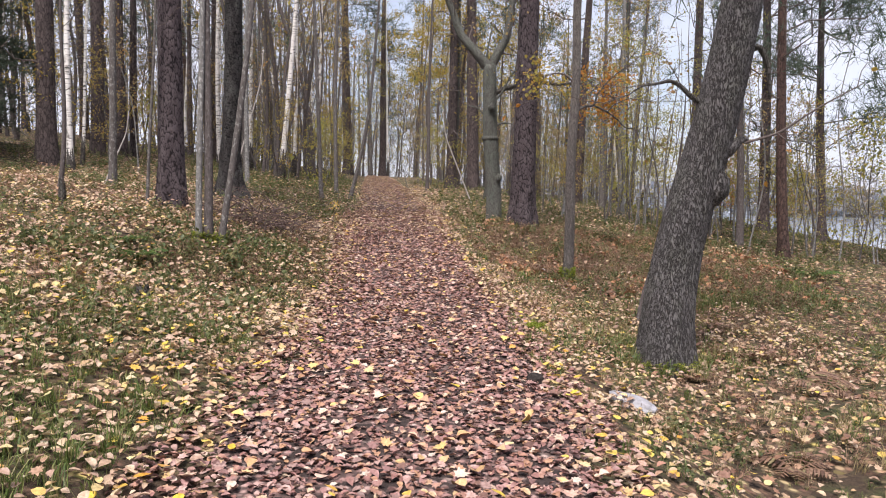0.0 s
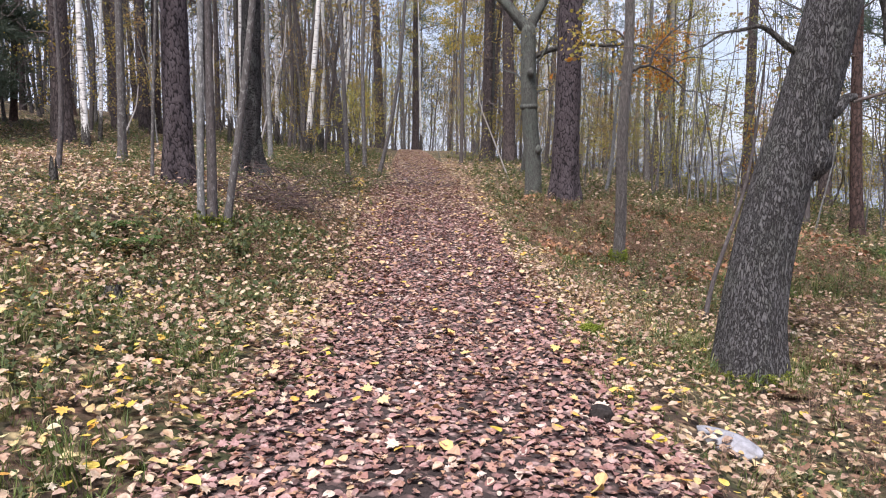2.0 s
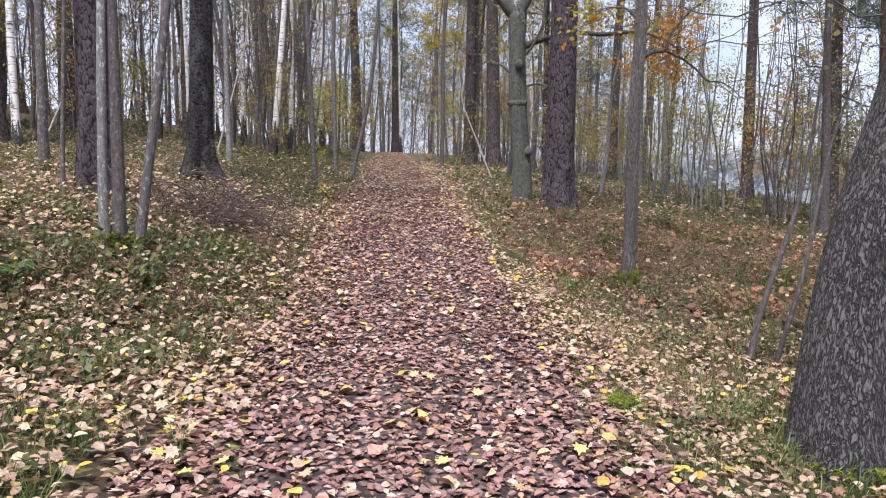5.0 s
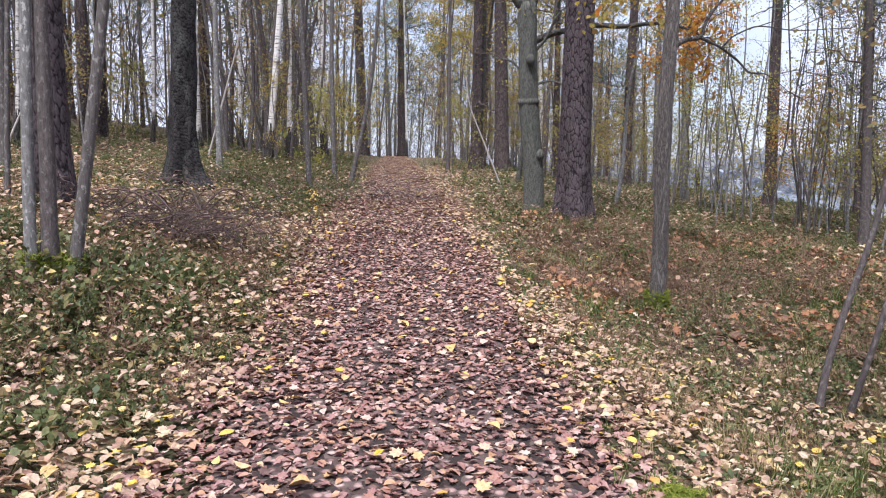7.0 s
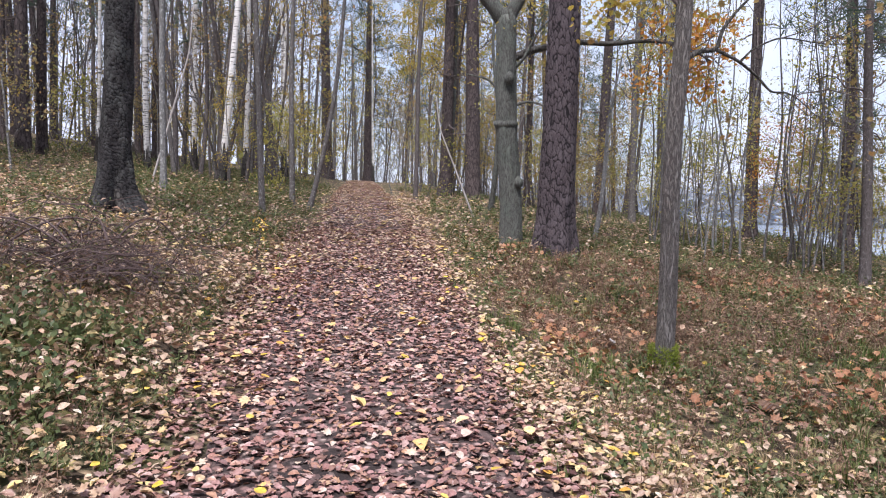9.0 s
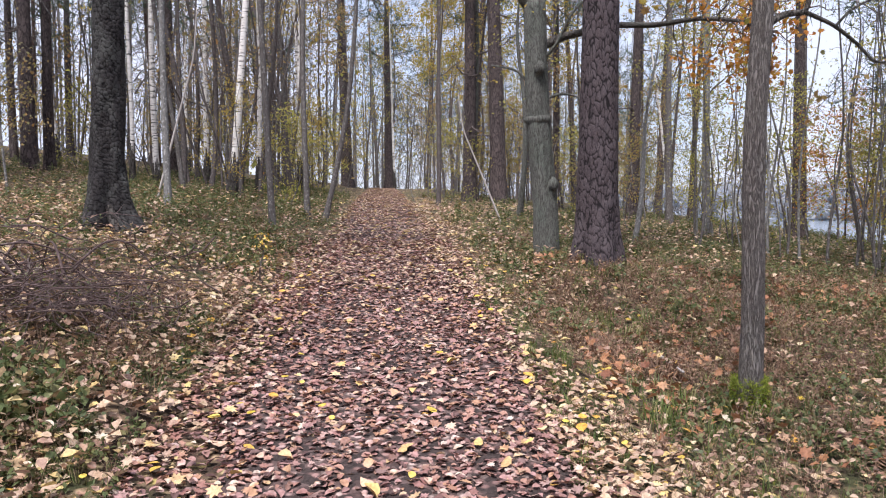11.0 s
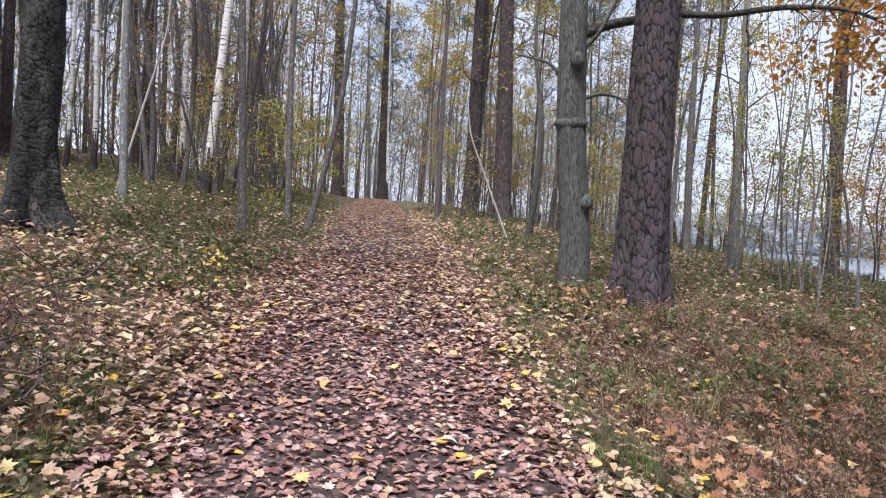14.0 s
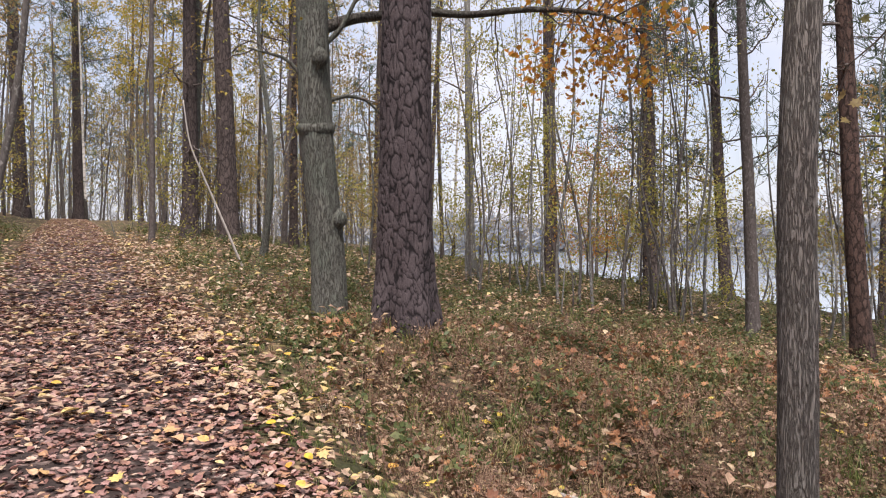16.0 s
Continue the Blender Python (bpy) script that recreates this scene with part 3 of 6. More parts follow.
def pine(x, y, r, h, lean, seed, label, mat=None, sides=16, crown_from=0.5, detail=1.0, stubs=5, bend=0.03, group="", knots=0.03, cut=None, per=3):
    own = np.random.default_rng(seed)
    root = root_at("pine_tree", x, y, label, "tree", group)
    line = trunk_line(h, lean, bend, r, int(18 + 10 * detail), own)
    part("trunk", trunk_mesh(line, r, mat or BARK_PINE, sides, 0.28, 0.22, knots, 0.3, seed, 0.12, cut), root)
    for k in range(stubs):
        z = own.uniform(0.12, crown_from) * h
        a = own.uniform(0, 6.28)
        sp, tips = Soup(), []
        fork(sp, limb_line(along(line, z), (math.cos(a), math.sin(a), own.uniform(-0.1, 0.35)), own.uniform(0.5, 1.5), -0.15, 0.3, own, 7), r * 0.1 + 0.006, 1, own, tips, 5, 3)
        part("dead_branch", sp.mesh("dead_branch", TWIG), root)
    sp, tips = Soup(), []
    for k in range(int(13 + 5 * detail)):
        f = own.uniform(crown_from, 0.98)
        a = k * 2.4 + own.uniform(-0.4, 0.4)
        ln = (1.2 + 2.3 * (1 - f) / (1 - crown_from)) * own.uniform(0.7, 1.15)
        fork(sp, limb_line(along(line, f * h), (math.cos(a), math.sin(a), own.uniform(0.1, 0.5)), ln, 0.08, 0.3, own, 6), r * 0.16, 1, own, tips, 4, 5 if detail > 0.7 else 4, 0.75, 0.5, 0.3)
    bw = tagged(part("branchwork", sp.mesh("branchwork", TWIG), root), kind="stuff")
    tagged(part("needles", leaves_at(tips, per, 0.26, 0.42, TUFT_THIN, own, NEEDLE, "needles", 0.9), bw), kind="stuff")
    return root


def spruce(x, y, r, h, seed, label):
    own = np.random.default_rng(seed)
    root = root_at("spruce_tree", x, y, label, "tree")
    line = trunk_line(h, (0, 0), 0.02, r, 18, own)
    part("trunk", trunk_mesh(line, r, BARK_PINE_FAR, 10, 0.3, 0.1, 0.03, 0.3, seed), root)
    sp, tips = Soup(), []
    z = 1.1
    while z < h * 0.96:
        for k in range(6):
            a = own.uniform(0, 6.28)
            ln = max(0.35, (1 - z / h) * 2.9) * own.uniform(0.75, 1.1)
            ll = limb_line(along(line, z + own.uniform(-0.1, 0.1)), (math.cos(a), math.sin(a), 0.1), ln, -0.28, 0.12, own, 7)
            sp.add(*tube(ll, np.linspace(0.018, 0.004, 7), 4))
            for q in np.linspace(0.15, 1, max(4, int(ln * 5))):
                b = np.array([np.interp(q, np.linspace(0, 1, 7), ll[:, c]) for c in range(3)])
                for _ in range(2):
                    tips.append(b + own.normal(size=3) * [0.1, 0.1, 0.05] - [0, 0, 0.05])
        z += 0.3
    bw = tagged(part("branchwork", sp.mesh("branchwork", TWIG), root), kind="stuff")
    tagged(part("needles", leaves_at(tips, 2, 0.1, 0.34, TUFT_THIN, own, SPRUCE, "needles", 2.8), bw), kind="stuff")
    return root


def broadleaf(name, x, y, r, h, lean, seed, label, mat, leaf_mat=None, sides=10, first=0.35, twigs=8, per=3, size=0.06, bend=0.05, reach=1.2, group="", foot=False, spread=0.13, flare=0.25, levels=1, sink=0.2):
    """A slender stem with side branches and what is left of its leaves."""
    own = np.random.default_rng(seed)
    root = root_at(name, x, y, label, "sapling" if h < 3 else "tree", group)
    line = trunk_line(h, lean, bend, r, 22, own)
    part("trunk", trunk_mesh(line, r, mat, sides, flare, 0.2, 0.035, sink, seed), root)
    if foot:
        low = line[line[:, 2] < 1.2]
        sp = Soup()
        rad = r * (1.12 + 0.35 * np.exp(-low[:, 2] / (1.3 * r + 0.05)))
        rad[-1] = r * 0.9
        sp.add(*tube(np.vstack([low[0] - [0, 0, 0.2], low]), np.concatenate(([rad[0]], rad)), sides + 4, lambda a, s: 1 + 0.12 * np.sin(5 * a + 3 * s) * np.sin(9 * s + 2 * a)))
        part("foot_bark", sp.mesh("foot_bark", BARK_BLACK), root, "black cracked bark at the foot")
    sp, tips = Soup(), []
    for k in range(twigs):
        f = first + (0.97 - first) * (k + own.uniform(0, 1)) / twigs
        a = k * 2.4 + own.uniform(-0.6, 0.6)
        ln = reach * (1.15 - 0.8 * f) * own.uniform(0.6, 1.2)
        fork(sp, limb_line(along(line, f * h), (math.cos(a), math.sin(a), own.uniform(0.3, 1.1)), ln, -0.05, 0.3, own, 7), max(0.004, r * 0.28 * (1.1 - f)), levels, own, tips, 4, 4, 0.6, 0.55, 0.2)
    bw = tagged(part("branchwork", sp.mesh("branchwork", TWIG if mat is not BARK_PALE else BARK_THIN), root), kind="stuff")
    if leaf_mat and tips:
        tagged(part("foliage", leaves_at(tips, per, spread, size, BLADE, own, leaf_mat), bw), kind="stuff")
    return root


# ---- ground, path, lake ----
def grid_mesh(name, xs, ys, z_of, mat):
    X, Y = np.meshgrid(xs, ys)
    v = np.stack([X, Y, z_of(X, Y)], -1).reshape(-1, 3)
    nx, ny = len(xs), len(ys)
    i = (np.arange(ny - 1)[:, None] * nx + np.arange(nx - 1)[None, :]).ravel()
    quads = np.stack([i, i + 1, i + nx + 1, i + nx], -1)
    return mesh_of(name, v, quads.ravel(), np.full(len(quads), 4), mat, True)


def graded(near, step, far, n):
    out = near + np.cumsum(np.geomspace(step, (far - near) / n * 3.2, n))
    return near + (out - near) * (far - near) / (out[-1] - near)


xs = np.concatenate([-graded(26, 0.6, 420, 26)[::-1], np.arange(-26, -8, 0.5), np.arange(-8, 10.01, 0.2), np.arange(10.5, 26.1, 0.5), graded(26, 0.6, 420, 26)])
ys = np.concatenate([-graded(3, 0.3, 300, 26)[::-1], np.arange(-3, 26.01, 0.2), np.arange(26.4, 62.1, 0.4), graded(62, 0.6, 620, 30)])
LAKE_Z = -2.2


def land(x, y):
    z = height(x, y)
    return np.maximum(z, -3.2)


ground = tagged(part("ground", grid_mesh("ground", xs, ys, land, FLOOR), None), "mossy forest floor strewn with brown autumn leaves", "ground", kind="structure")

py = np.arange(-6, 58, 0.16)
ps = np.linspace(-1, 1, 15)
PY, PS = np.meshgrid(py, ps, indexing="ij")
half_width = 1.12 + 0.10 * np.sin(1.7 * PY) + 0.07 * np.sin(4.1 * PY + PS * 2) - 0.012 * PY.clip(0, 20) - 0.003 * (PY - 20).clip(0, 30)
PX = path_x(PY) + PS * half_width
pv = np.stack([PX, PY, height(PX, PY) + (0.018 + 0.0006 * PY.clip(0, 60)) * (1 - PS ** 4) - 0.006], -1).reshape(-1, 3)
pi = (np.arange(len(py) - 1)[:, None] * 15 + np.arange(14)[None, :]).ravel()
pq = np.stack([pi, pi + 1, pi + 16, pi + 15], -1)
tagged(part("path", mesh_of("path", pv, pq.ravel(), np.full(len(pq), 4), SOIL, True), None), "trodden dirt path covered with pinkish brown fallen leaves", "path", kind="structure")

lake = Soup()
lake.add([(24, -200, LAKE_Z), (420, -200, LAKE_Z), (420, 600, LAKE_Z), (24, 600, LAKE_Z)], [0, 1, 2, 3], [4])
tagged(part("water", lake.mesh("water", WATER, False), None), "pale still lake seen between the trunks", "lake", kind="structure")


# ---- the trees that the path passes ----
def limb(root, line_points, r0, r1, mat, name="limb", label="", sides=9, seed=0):
    """One thick crooked limb through a few places."""
    p = np.asarray(line_points, float)
    t = np.linspace(0, len(p) - 1, 5 * len(p))
    k = np.arange(len(p))
    q = np.stack([np.interp(t, k, p[:, c]) for c in range(3)], -1)
    for _ in range(3):
        q[1:-1] = 0.25 * q[:-2] + 0.5 * q[1:-1] + 0.25 * q[2:]
    sp = Soup()
    sp.add(*tube(q, np.linspace(r0, r1, len(q)), sides, lambda a, s: 1 + 0.07 * np.sin(3 * a + 7 * s + seed) * np.sin(11 * s)))
    return part(name, sp.mesh(name, mat), root, label), q


def twigs_on(root, lines, r, seed, leaf_mat, per, spread, size, levels=2, count=5, template=None, upward=0.1, reach=1.0):
    own = np.random.default_rng(seed)
    sp, tips = Soup(), []
    for q in lines:
        for i in np.linspace(len(q) * 0.3, len(q) - 2, count).astype(int):
            d = q[i + 1] - q[i]
            d = d / np.linalg.norm(d) * 0.7 + own.normal(size=3) * [0.7, 0.7, 0.5] + [0, 0, upward]
            fork(sp, limb_line(q[i], d, own.uniform(0.7, 1.5) * reach, -0.05, 0.35, own, 7), r, levels - 1, own, tips, 5, 4, 0.7, 0.55, 0.05)
    tw = tagged(part("twigwork", sp.mesh("twigwork", TWIG), root), kind="stuff")
    if leaf_mat:
        tagged(part("foliage", leaves_at(tips, per, spread, size, template or OVAL, own, leaf_mat), tw), kind="stuff")


# leaning oak beside the path
oak = root_at("oak_tree", 2.48, 7.82, "leaning grey oak with furrowed bark and a broken branch stub", "tree")
t = np.linspace(0, 1, 34)
oz = t * 9.0
oak_line = np.stack([0.07 * oz + 0.155 * oz * ramp(0, 2.5, oz) * 0.62 - 0.045 * np.sin(oz * 1.3), 0.03 * oz + 0.05 * np.sin(oz), oz], -1)
part("trunk", trunk_mesh(oak_line, 0.272, BARK_OAK, 40, 0.26, 0.42, 0.03, 0.35, 5, 0.07), oak)
knob = Soup()
kc = along(oak_line, 2.06) + [0.15, -0.10, 0]
knob.add(*tube([kc + [-0.12, 0.04, -0.24], kc + [-0.03, 0.01, -0.16], kc + [0.03, 0, -0.07], kc + [0.05, 0, 0.03], kc + [0.0, 0, 0.12], kc + [-0.10, 0.03, 0.2]], [0.05, 0.11, 0.135, 0.125, 0.09, 0.04], 18, lambda a, s: 1 + 0.07 * np.sin(4 * a + 9 * s) + 0.04 * np.sin(9 * a + 17 * s)))
part("burl", knob.mesh("burl", BARK_OAK), oak, "rounded burl on the trunk")
sb = along(oak_line, 2.42) + [0.10, -0.08, -0.04]
limb(oak, [sb, sb + [0.09, -0.01, 0.02], sb + [0.15, -0.02, 0.08], sb + [0.21, -0.02, 0.15], sb + [0.29, -0.03, 0.16]], 0.085, 0.032, BARK_OAK, "branch_stub", "broken branch stub with pale torn end")
_, qa = limb(oak, [sb + [0.26, -0.04, 0.12], sb + [0.6, -0.1, 0.22], sb + [1.0, -0.1, 0.5], sb + [1.6, 0.1, 0.8]], 0.016, 0.006, TWIG, "side_branch")
la = along(oak_line, 2.92) + [-0.15, 0, 0]
_, qb = limb(oak, [la, la + [-0.14, 0.01, 0.07], la + [-0.27, 0.03, 0.2], la + [-0.38, 0.04, 0.26], la + [-0.52, 0.05, 0.22], la + [-0.68, 0.05, 0.2], la + [-0.85, 0.05, 0.08]], 0.034, 0.007, BARK_BRANCH, "limb")
ra = along(oak_line, 3.5) + [0.16, 0, 0]
_, qc = limb(oak, [ra, ra + [0.15, 0, 0.05], ra + [0.25, 0, -0.2], ra + [0.27, 0, -0.5]], 0.04, 0.018, BARK_BRANCH, "limb", "dead hanging limb")
hi = [limb(oak, [along(oak_line, z), along(oak_line, z) + np.array([0.9 * math.cos(a), 0.9 * math.sin(a), 0.7]), along(oak_line, z) + np.array([2.2 * math.cos(a), 2.2 * math.sin(a), 1.1]), along(oak_line, z) + np.array([3.2 * math.cos(a), 3.2 * math.sin(a), 2.0])], 0.09, 0.02, BARK_BRANCH, "limb", seed=k)[1]
      for k, (z, a) in enumerate(((5.2, 0.6), (6.0, 2.4), (6.8, 4.4), (7.6, 1.4), (8.4, 5.5), (8.9, 3.3)))]
twigs_on(oak, hi, 0.02, 21, YELLOW, 4, 0.25, 0.085, 2, 6)
twigs_on(oak, [qa, qb], 0.006, 22, ORANGE, 1, 0.14, 0.07, 1, 3)

# grey oak with a collar of old bark
grey = root_at("oak_tree", 1.31, 18.35, "grey-green oak trunk with a ring-shaped scar, forking high up", "tree")
gz = np.linspace(0, 4.0, 30)
grey_line = np.stack([-0.052 * gz + 0.02 * np.sin(gz * 2), 0.02 * np.sin(gz * 1.4), gz], -1)
part("trunk", trunk_mesh(grey_line, 0.195, BARK_GREY, 28, 0.18, 0.86, 0.035, 0.3, 8, 0.06), grey)
rc = along(grey_line, 2.2)
ring = Soup()
ring.add(*tube([rc + [0, 0, -0.10], rc + [0, 0, -0.05], rc + [0, 0, 0.0], rc + [0, 0, 0.06]], [0.165, 0.2, 0.208, 0.165], 22, lambda a, s: 1 + 0.04 * np.sin(3 * a + 2) + 0.03 * np.sin(7 * a + 9 * s)))
part("scar", ring.mesh("scar", BARK_GREY), grey, "swollen ring scar round the trunk")
for k, (z, a) in enumerate(((2.95, 4.9), (1.2, 5.6))):
    kc = along(grey_line, z) + np.array([math.cos(a), math.sin(a), 0]) * 0.17
    sp = Soup()
    sp.add(*tube([kc + [0, 0, -0.13], kc + [0, -0.02, -0.06], kc + [0, -0.03, 0.02], kc + [0, 0, 0.1]], [0.02, 0.085, 0.09, 0.02], 10))
    part("knot", sp.mesh("knot", BARK_GREY), grey)
gt = along(grey_line, 3.9)
_, g1 = limb(grey, [gt, gt + [-0.35, 0, 0.42], gt + [-0.75, 0.05, 0.85], gt + [-1.0, 0.1, 1.6], gt + [-1.5, 0.1, 2.6], gt + [-1.7, 0.3, 4.4]], 0.145, 0.04, BARK_GREY, "limb")
_, g2 = limb(grey, [gt, gt + [0.2, 0, 0.4], gt + [0.45, 0.1, 0.85], gt + [0.55, 0.2, 1.7], gt + [0.9, 0.2, 3.0], gt + [0.8, 0.3, 4.6]], 0.13, 0.035, BARK_GREY, "limb")
gl = along(grey_line, 3.25)
_, g3 = limb(grey, [gl, gl + [0.4, 0.02, 0.2], gl + [0.8, 0.0, 0.28], gl + [1.2, -0.1, 0.34], gl + [1.65, -0.5, 0.22], gl + [2.05, -1.0, 0.18], gl + [2.25, -1.5, 0.05], gl + [2.4, -2.0, -0.12], gl + [2.6, -2.4, -0.4]], 0.07, 0.012, BARK_BRANCH, "limb", "long bare side limb")
_, g4 = limb(grey, [along(grey_line, 2.45), along(grey_line, 2.45) + [0.35, 0, 0.14], along(grey_line, 2.45) + [0.6, 0, 0.1], along(grey_line, 2.45) + [0.8, 0, -0.1]], 0.03, 0.01, BARK_GREY, "limb")
_, g5 = limb(grey, [along(grey_line, 3.0), along(grey_line, 3.0) + [0.3, -0.1, 0.3], along(grey_line, 3.0) + [0.5, -0.2, 0.75], along(grey_line, 3.0) + [0.9, -0.2, 1.1]], 0.035, 0.01, BARK_GREY, "limb")
_, g6 = limb(grey, [along(grey_line, 2.6), along(grey_line, 2.6) + [-0.3, 0, 0.35], along(grey_line, 2.6) + [-0.7, 0.1, 0.45]], 0.03, 0.01, BARK_GREY, "limb")
twigs_on(grey, [g3[14:]], 0.010, 34, None, 0, 0, 0, 2, 9, None, 0.1, 0.7)
twigs_on(grey, [g3[22:], g3[28:], g3[32:]], 0.009, 31, ORANGE, 7, 0.10, 0.07, 2, 5, LOBED, 0.2, 0.5)
twigs_on(grey, [g1, g2], 0.018, 32, OCHRE, 2, 0.22, 0.085, 2, 8)
twigs_on(grey, [g4, g5, g6], 0.008, 33, YELLOW, 1, 0.15, 0.07, 1, 4)

# slim ash with a mossy foot
ash = root_at("ash_tree", 2.25, 12.87, "slim grey-brown tree with ridged bark and a mossy foot", "tree")
az = np.linspace(0, 8.5, 34)
ash_line = np.stack([0.016 * az + 0.018 * np.sin(2.2 * az), 0.012 * np.sin(1.7 * az), az], -1)
part("trunk", trunk_mesh(ash_line, 0.093, BARK_ASH, 24, 0.12, 0.5, 0.035, 0.2, 11, 0.04), ash)
bz = along(ash_line, 2.98)
fk = bz + [0.36, 0.03, 0.17]
_, a1 = limb(ash, [bz, bz + [0.08, 0, 0.10], bz + [0.2, 0.01, 0.16], fk, bz + [0.40, 0.04, 0.36], bz + [0.5, 0.05, 0.5], bz + [0.68, 0.08, 0.7], bz + [1.05, 0.1, 0.95]], 0.034, 0.007, BARK_BRANCH, "limb", "crooked side limb")
_, a2 = limb(ash, [fk, bz + [0.58, 0.05, 0.08], bz + [0.8, 0.1, -0.06], bz + [0.93, 0.1, -0.21], bz + [1.1, 0.12, -0.2], bz + [1.25, 0.15, -0.27], bz + [1.45, 0.2, -0.42]], 0.018, 0.004, BARK_BRANCH, "limb", "thin zigzag limb")
_, a6 = limb(ash, [bz + [0.6, 0.05, 0.07], bz + [0.7, 0.02, 0.19], bz + [0.96, 0.0, 0.31], bz + [1.4, 0.0, 0.24], bz + [1.95, -0.05, 0.27]], 0.012, 0.004, BARK_BRANCH, "limb")
bz = along(ash_line, 3.5)
_, a3 = limb(ash, [bz, bz + [-0.2, 0, 0.2], bz + [-0.42, 0.1, 0.22], bz + [-0.6, 0.1, 0.15]], 0.02, 0.006, TWIG, "limb")
bz = along(ash_line, 5.0)
_, a4 = limb(ash, [bz, bz + [0.5, -0.3, 0.6], bz + [1.2, -0.4, 1.2]], 0.03, 0.008, BARK_BRANCH, "limb")
_, a5 = limb(ash, [along(ash_line, 6), along(ash_line, 6) + [-0.5, 0.3, 0.6], along(ash_line, 6) + [-1.2, 0.4, 1.2]], 0.03, 0.008, BARK_BRANCH, "limb")
twigs_on(ash, [a1, a2, a6], 0.006, 41, OCHRE, 2, 0.16, 0.075, 2, 4, LOBED)
twigs_on(ash, [a3], 0.005, 43, YELLOW, 6, 0.11, 0.065, 2, 5, LOBED, 0.1, 0.42)
twigs_on(ash, [a4, a5], 0.01, 42, YELLOW, 5, 0.2, 0.085, 2, 6)
def foot_moss(root, cx, cy, r, top, n, seed, label):
    """Moss that climbs the foot of a stem."""
    own = np.random.default_rng(seed)
    ang, hz = own.uniform(0, 6.28, n), own.uniform(-0.02, top, n)
    mp = np.stack([cx + np.cos(ang) * (r + 0.05 * (top - hz)), cy + np.sin(ang) * (r + 0.05 * (top - hz)), hz], -1)
    part("moss", mesh_of("moss", *strewn(TUFT_MOSS, mp, turned(n, 0.6, own), own.uniform(0.03, 0.065, n)), MOSS), root, label)["kind"] = "stuff"


foot_moss(oak, 0.0, 0.0, 0.34, 0.16, 260, 45, "dull green moss round the foot of the trunk")
foot_moss(ash, along(ash_line, 0.1)[0], along(ash_line, 0.1)[1], 0.125, 0.28, 420, 44, "bright green moss round the foot")

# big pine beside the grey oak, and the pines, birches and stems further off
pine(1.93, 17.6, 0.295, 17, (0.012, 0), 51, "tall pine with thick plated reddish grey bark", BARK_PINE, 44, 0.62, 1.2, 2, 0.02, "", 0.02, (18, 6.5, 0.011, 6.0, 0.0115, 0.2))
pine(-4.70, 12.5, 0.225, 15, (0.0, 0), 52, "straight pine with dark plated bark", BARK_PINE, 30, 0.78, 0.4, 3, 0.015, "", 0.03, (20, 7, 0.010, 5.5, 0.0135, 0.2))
pine(-11.2, 20.4, 0.27, 16, (0.0, 0), 53, "thick dark pine on the slope", BARK_PINE_FAR, 20, 0.6, 1.0, 5)
pine(9.75, 28.0, 0.20, 17, (0.0, 0), 54, "pine with dark lower trunk near the shore", BARK_PINE_FAR, 18, 0.5, 1.0, 4)
pine(11.6, 26.0, 0.20, 14, (-0.04, 0.01), 55, "slim dark pine among thin stems", BARK_PINE_FAR, 14, 0.4, 1.4, 5, per=4)
pine(13.2, 25.0, 0.165, 12, (-0.06, 0.02), 56, "slim leaning pine with low green boughs", BARK_PINE_FAR, 14, 0.24, 2.2, 4, per=5)
pine(8.2, 17.2, 0.13, 13, (-0.06, 0.02), 57, "slender pine with reddish bark", BARK_PINE_RED, 16, 0.34, 1.6, 3, per=4)
pine(1.23, 29.8, 0.26, 16, (-0.02, 0), 58, "dark pine behind the grey oak", BARK_PINE_FAR, 18, 0.55, 1.0, 5)
pine(-10.4, 33.0, 0.21, 16, (0, 0), 59, "dark pine trunk deep in the wood", BARK_PINE_FAR, 12, 0.5, 1.0, 4)
pine(-6.6, 50.0, 0.34, 20, (-0.02, 0), 60, "dark pine beside the far end of the path", BARK_PINE_FAR, 12, 0.4, 1.0, 5)
pine(-4.57, 54.5, 0.27, 18, (0, 0), 61, "slim pine at the far end of the path", BARK_PINE_FAR, 12, 0.4, 1.0, 4)
pine(-11.98, 28.0, 0.155, 14, (0, 0), 62, "straight pine on the slope", BARK_PINE_FAR, 12, 0.5, 1.0, 4)
pine(-14.9, 31.0, 0.13, 14, (0, 0), 63, "straight pine on the slope", BARK_PINE_FAR, 12, 0.5, 1.0, 4)
spruce(-14.6, 22.6, 0.14, 10, 64, "dark spruce with hanging boughs")
spruce(-13.6, 18.4, 0.12, 9, 65, "dark spruce with hanging boughs")

old = root_at("birch_tree", -5.2, 17.5, "old birch with rough blackish bark and spreading root feet", "tree")
ol = trunk_line(11, (0.02, 0), 0.03, 0.23, 40, np.random.default_rng(66))
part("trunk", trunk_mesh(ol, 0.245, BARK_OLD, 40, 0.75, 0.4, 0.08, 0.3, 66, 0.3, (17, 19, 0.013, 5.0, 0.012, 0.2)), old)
for k, a in enumerate((0.15, 3.0, 4.0, 5.5)):
    p0 = np.array([math.cos(a), math.sin(a), 0]) * 0.2
    limb(old, [p0 * 0.9 + [0, 0, 0.34], p0 * 1.45 + [0, 0, 0.14], p0 * 2.0 + [0, 0, 0.02], p0 * 2.7 + [0, 0, -0.12]], 0.085, 0.035, BARK_BLACK, "root_foot", seed=k)
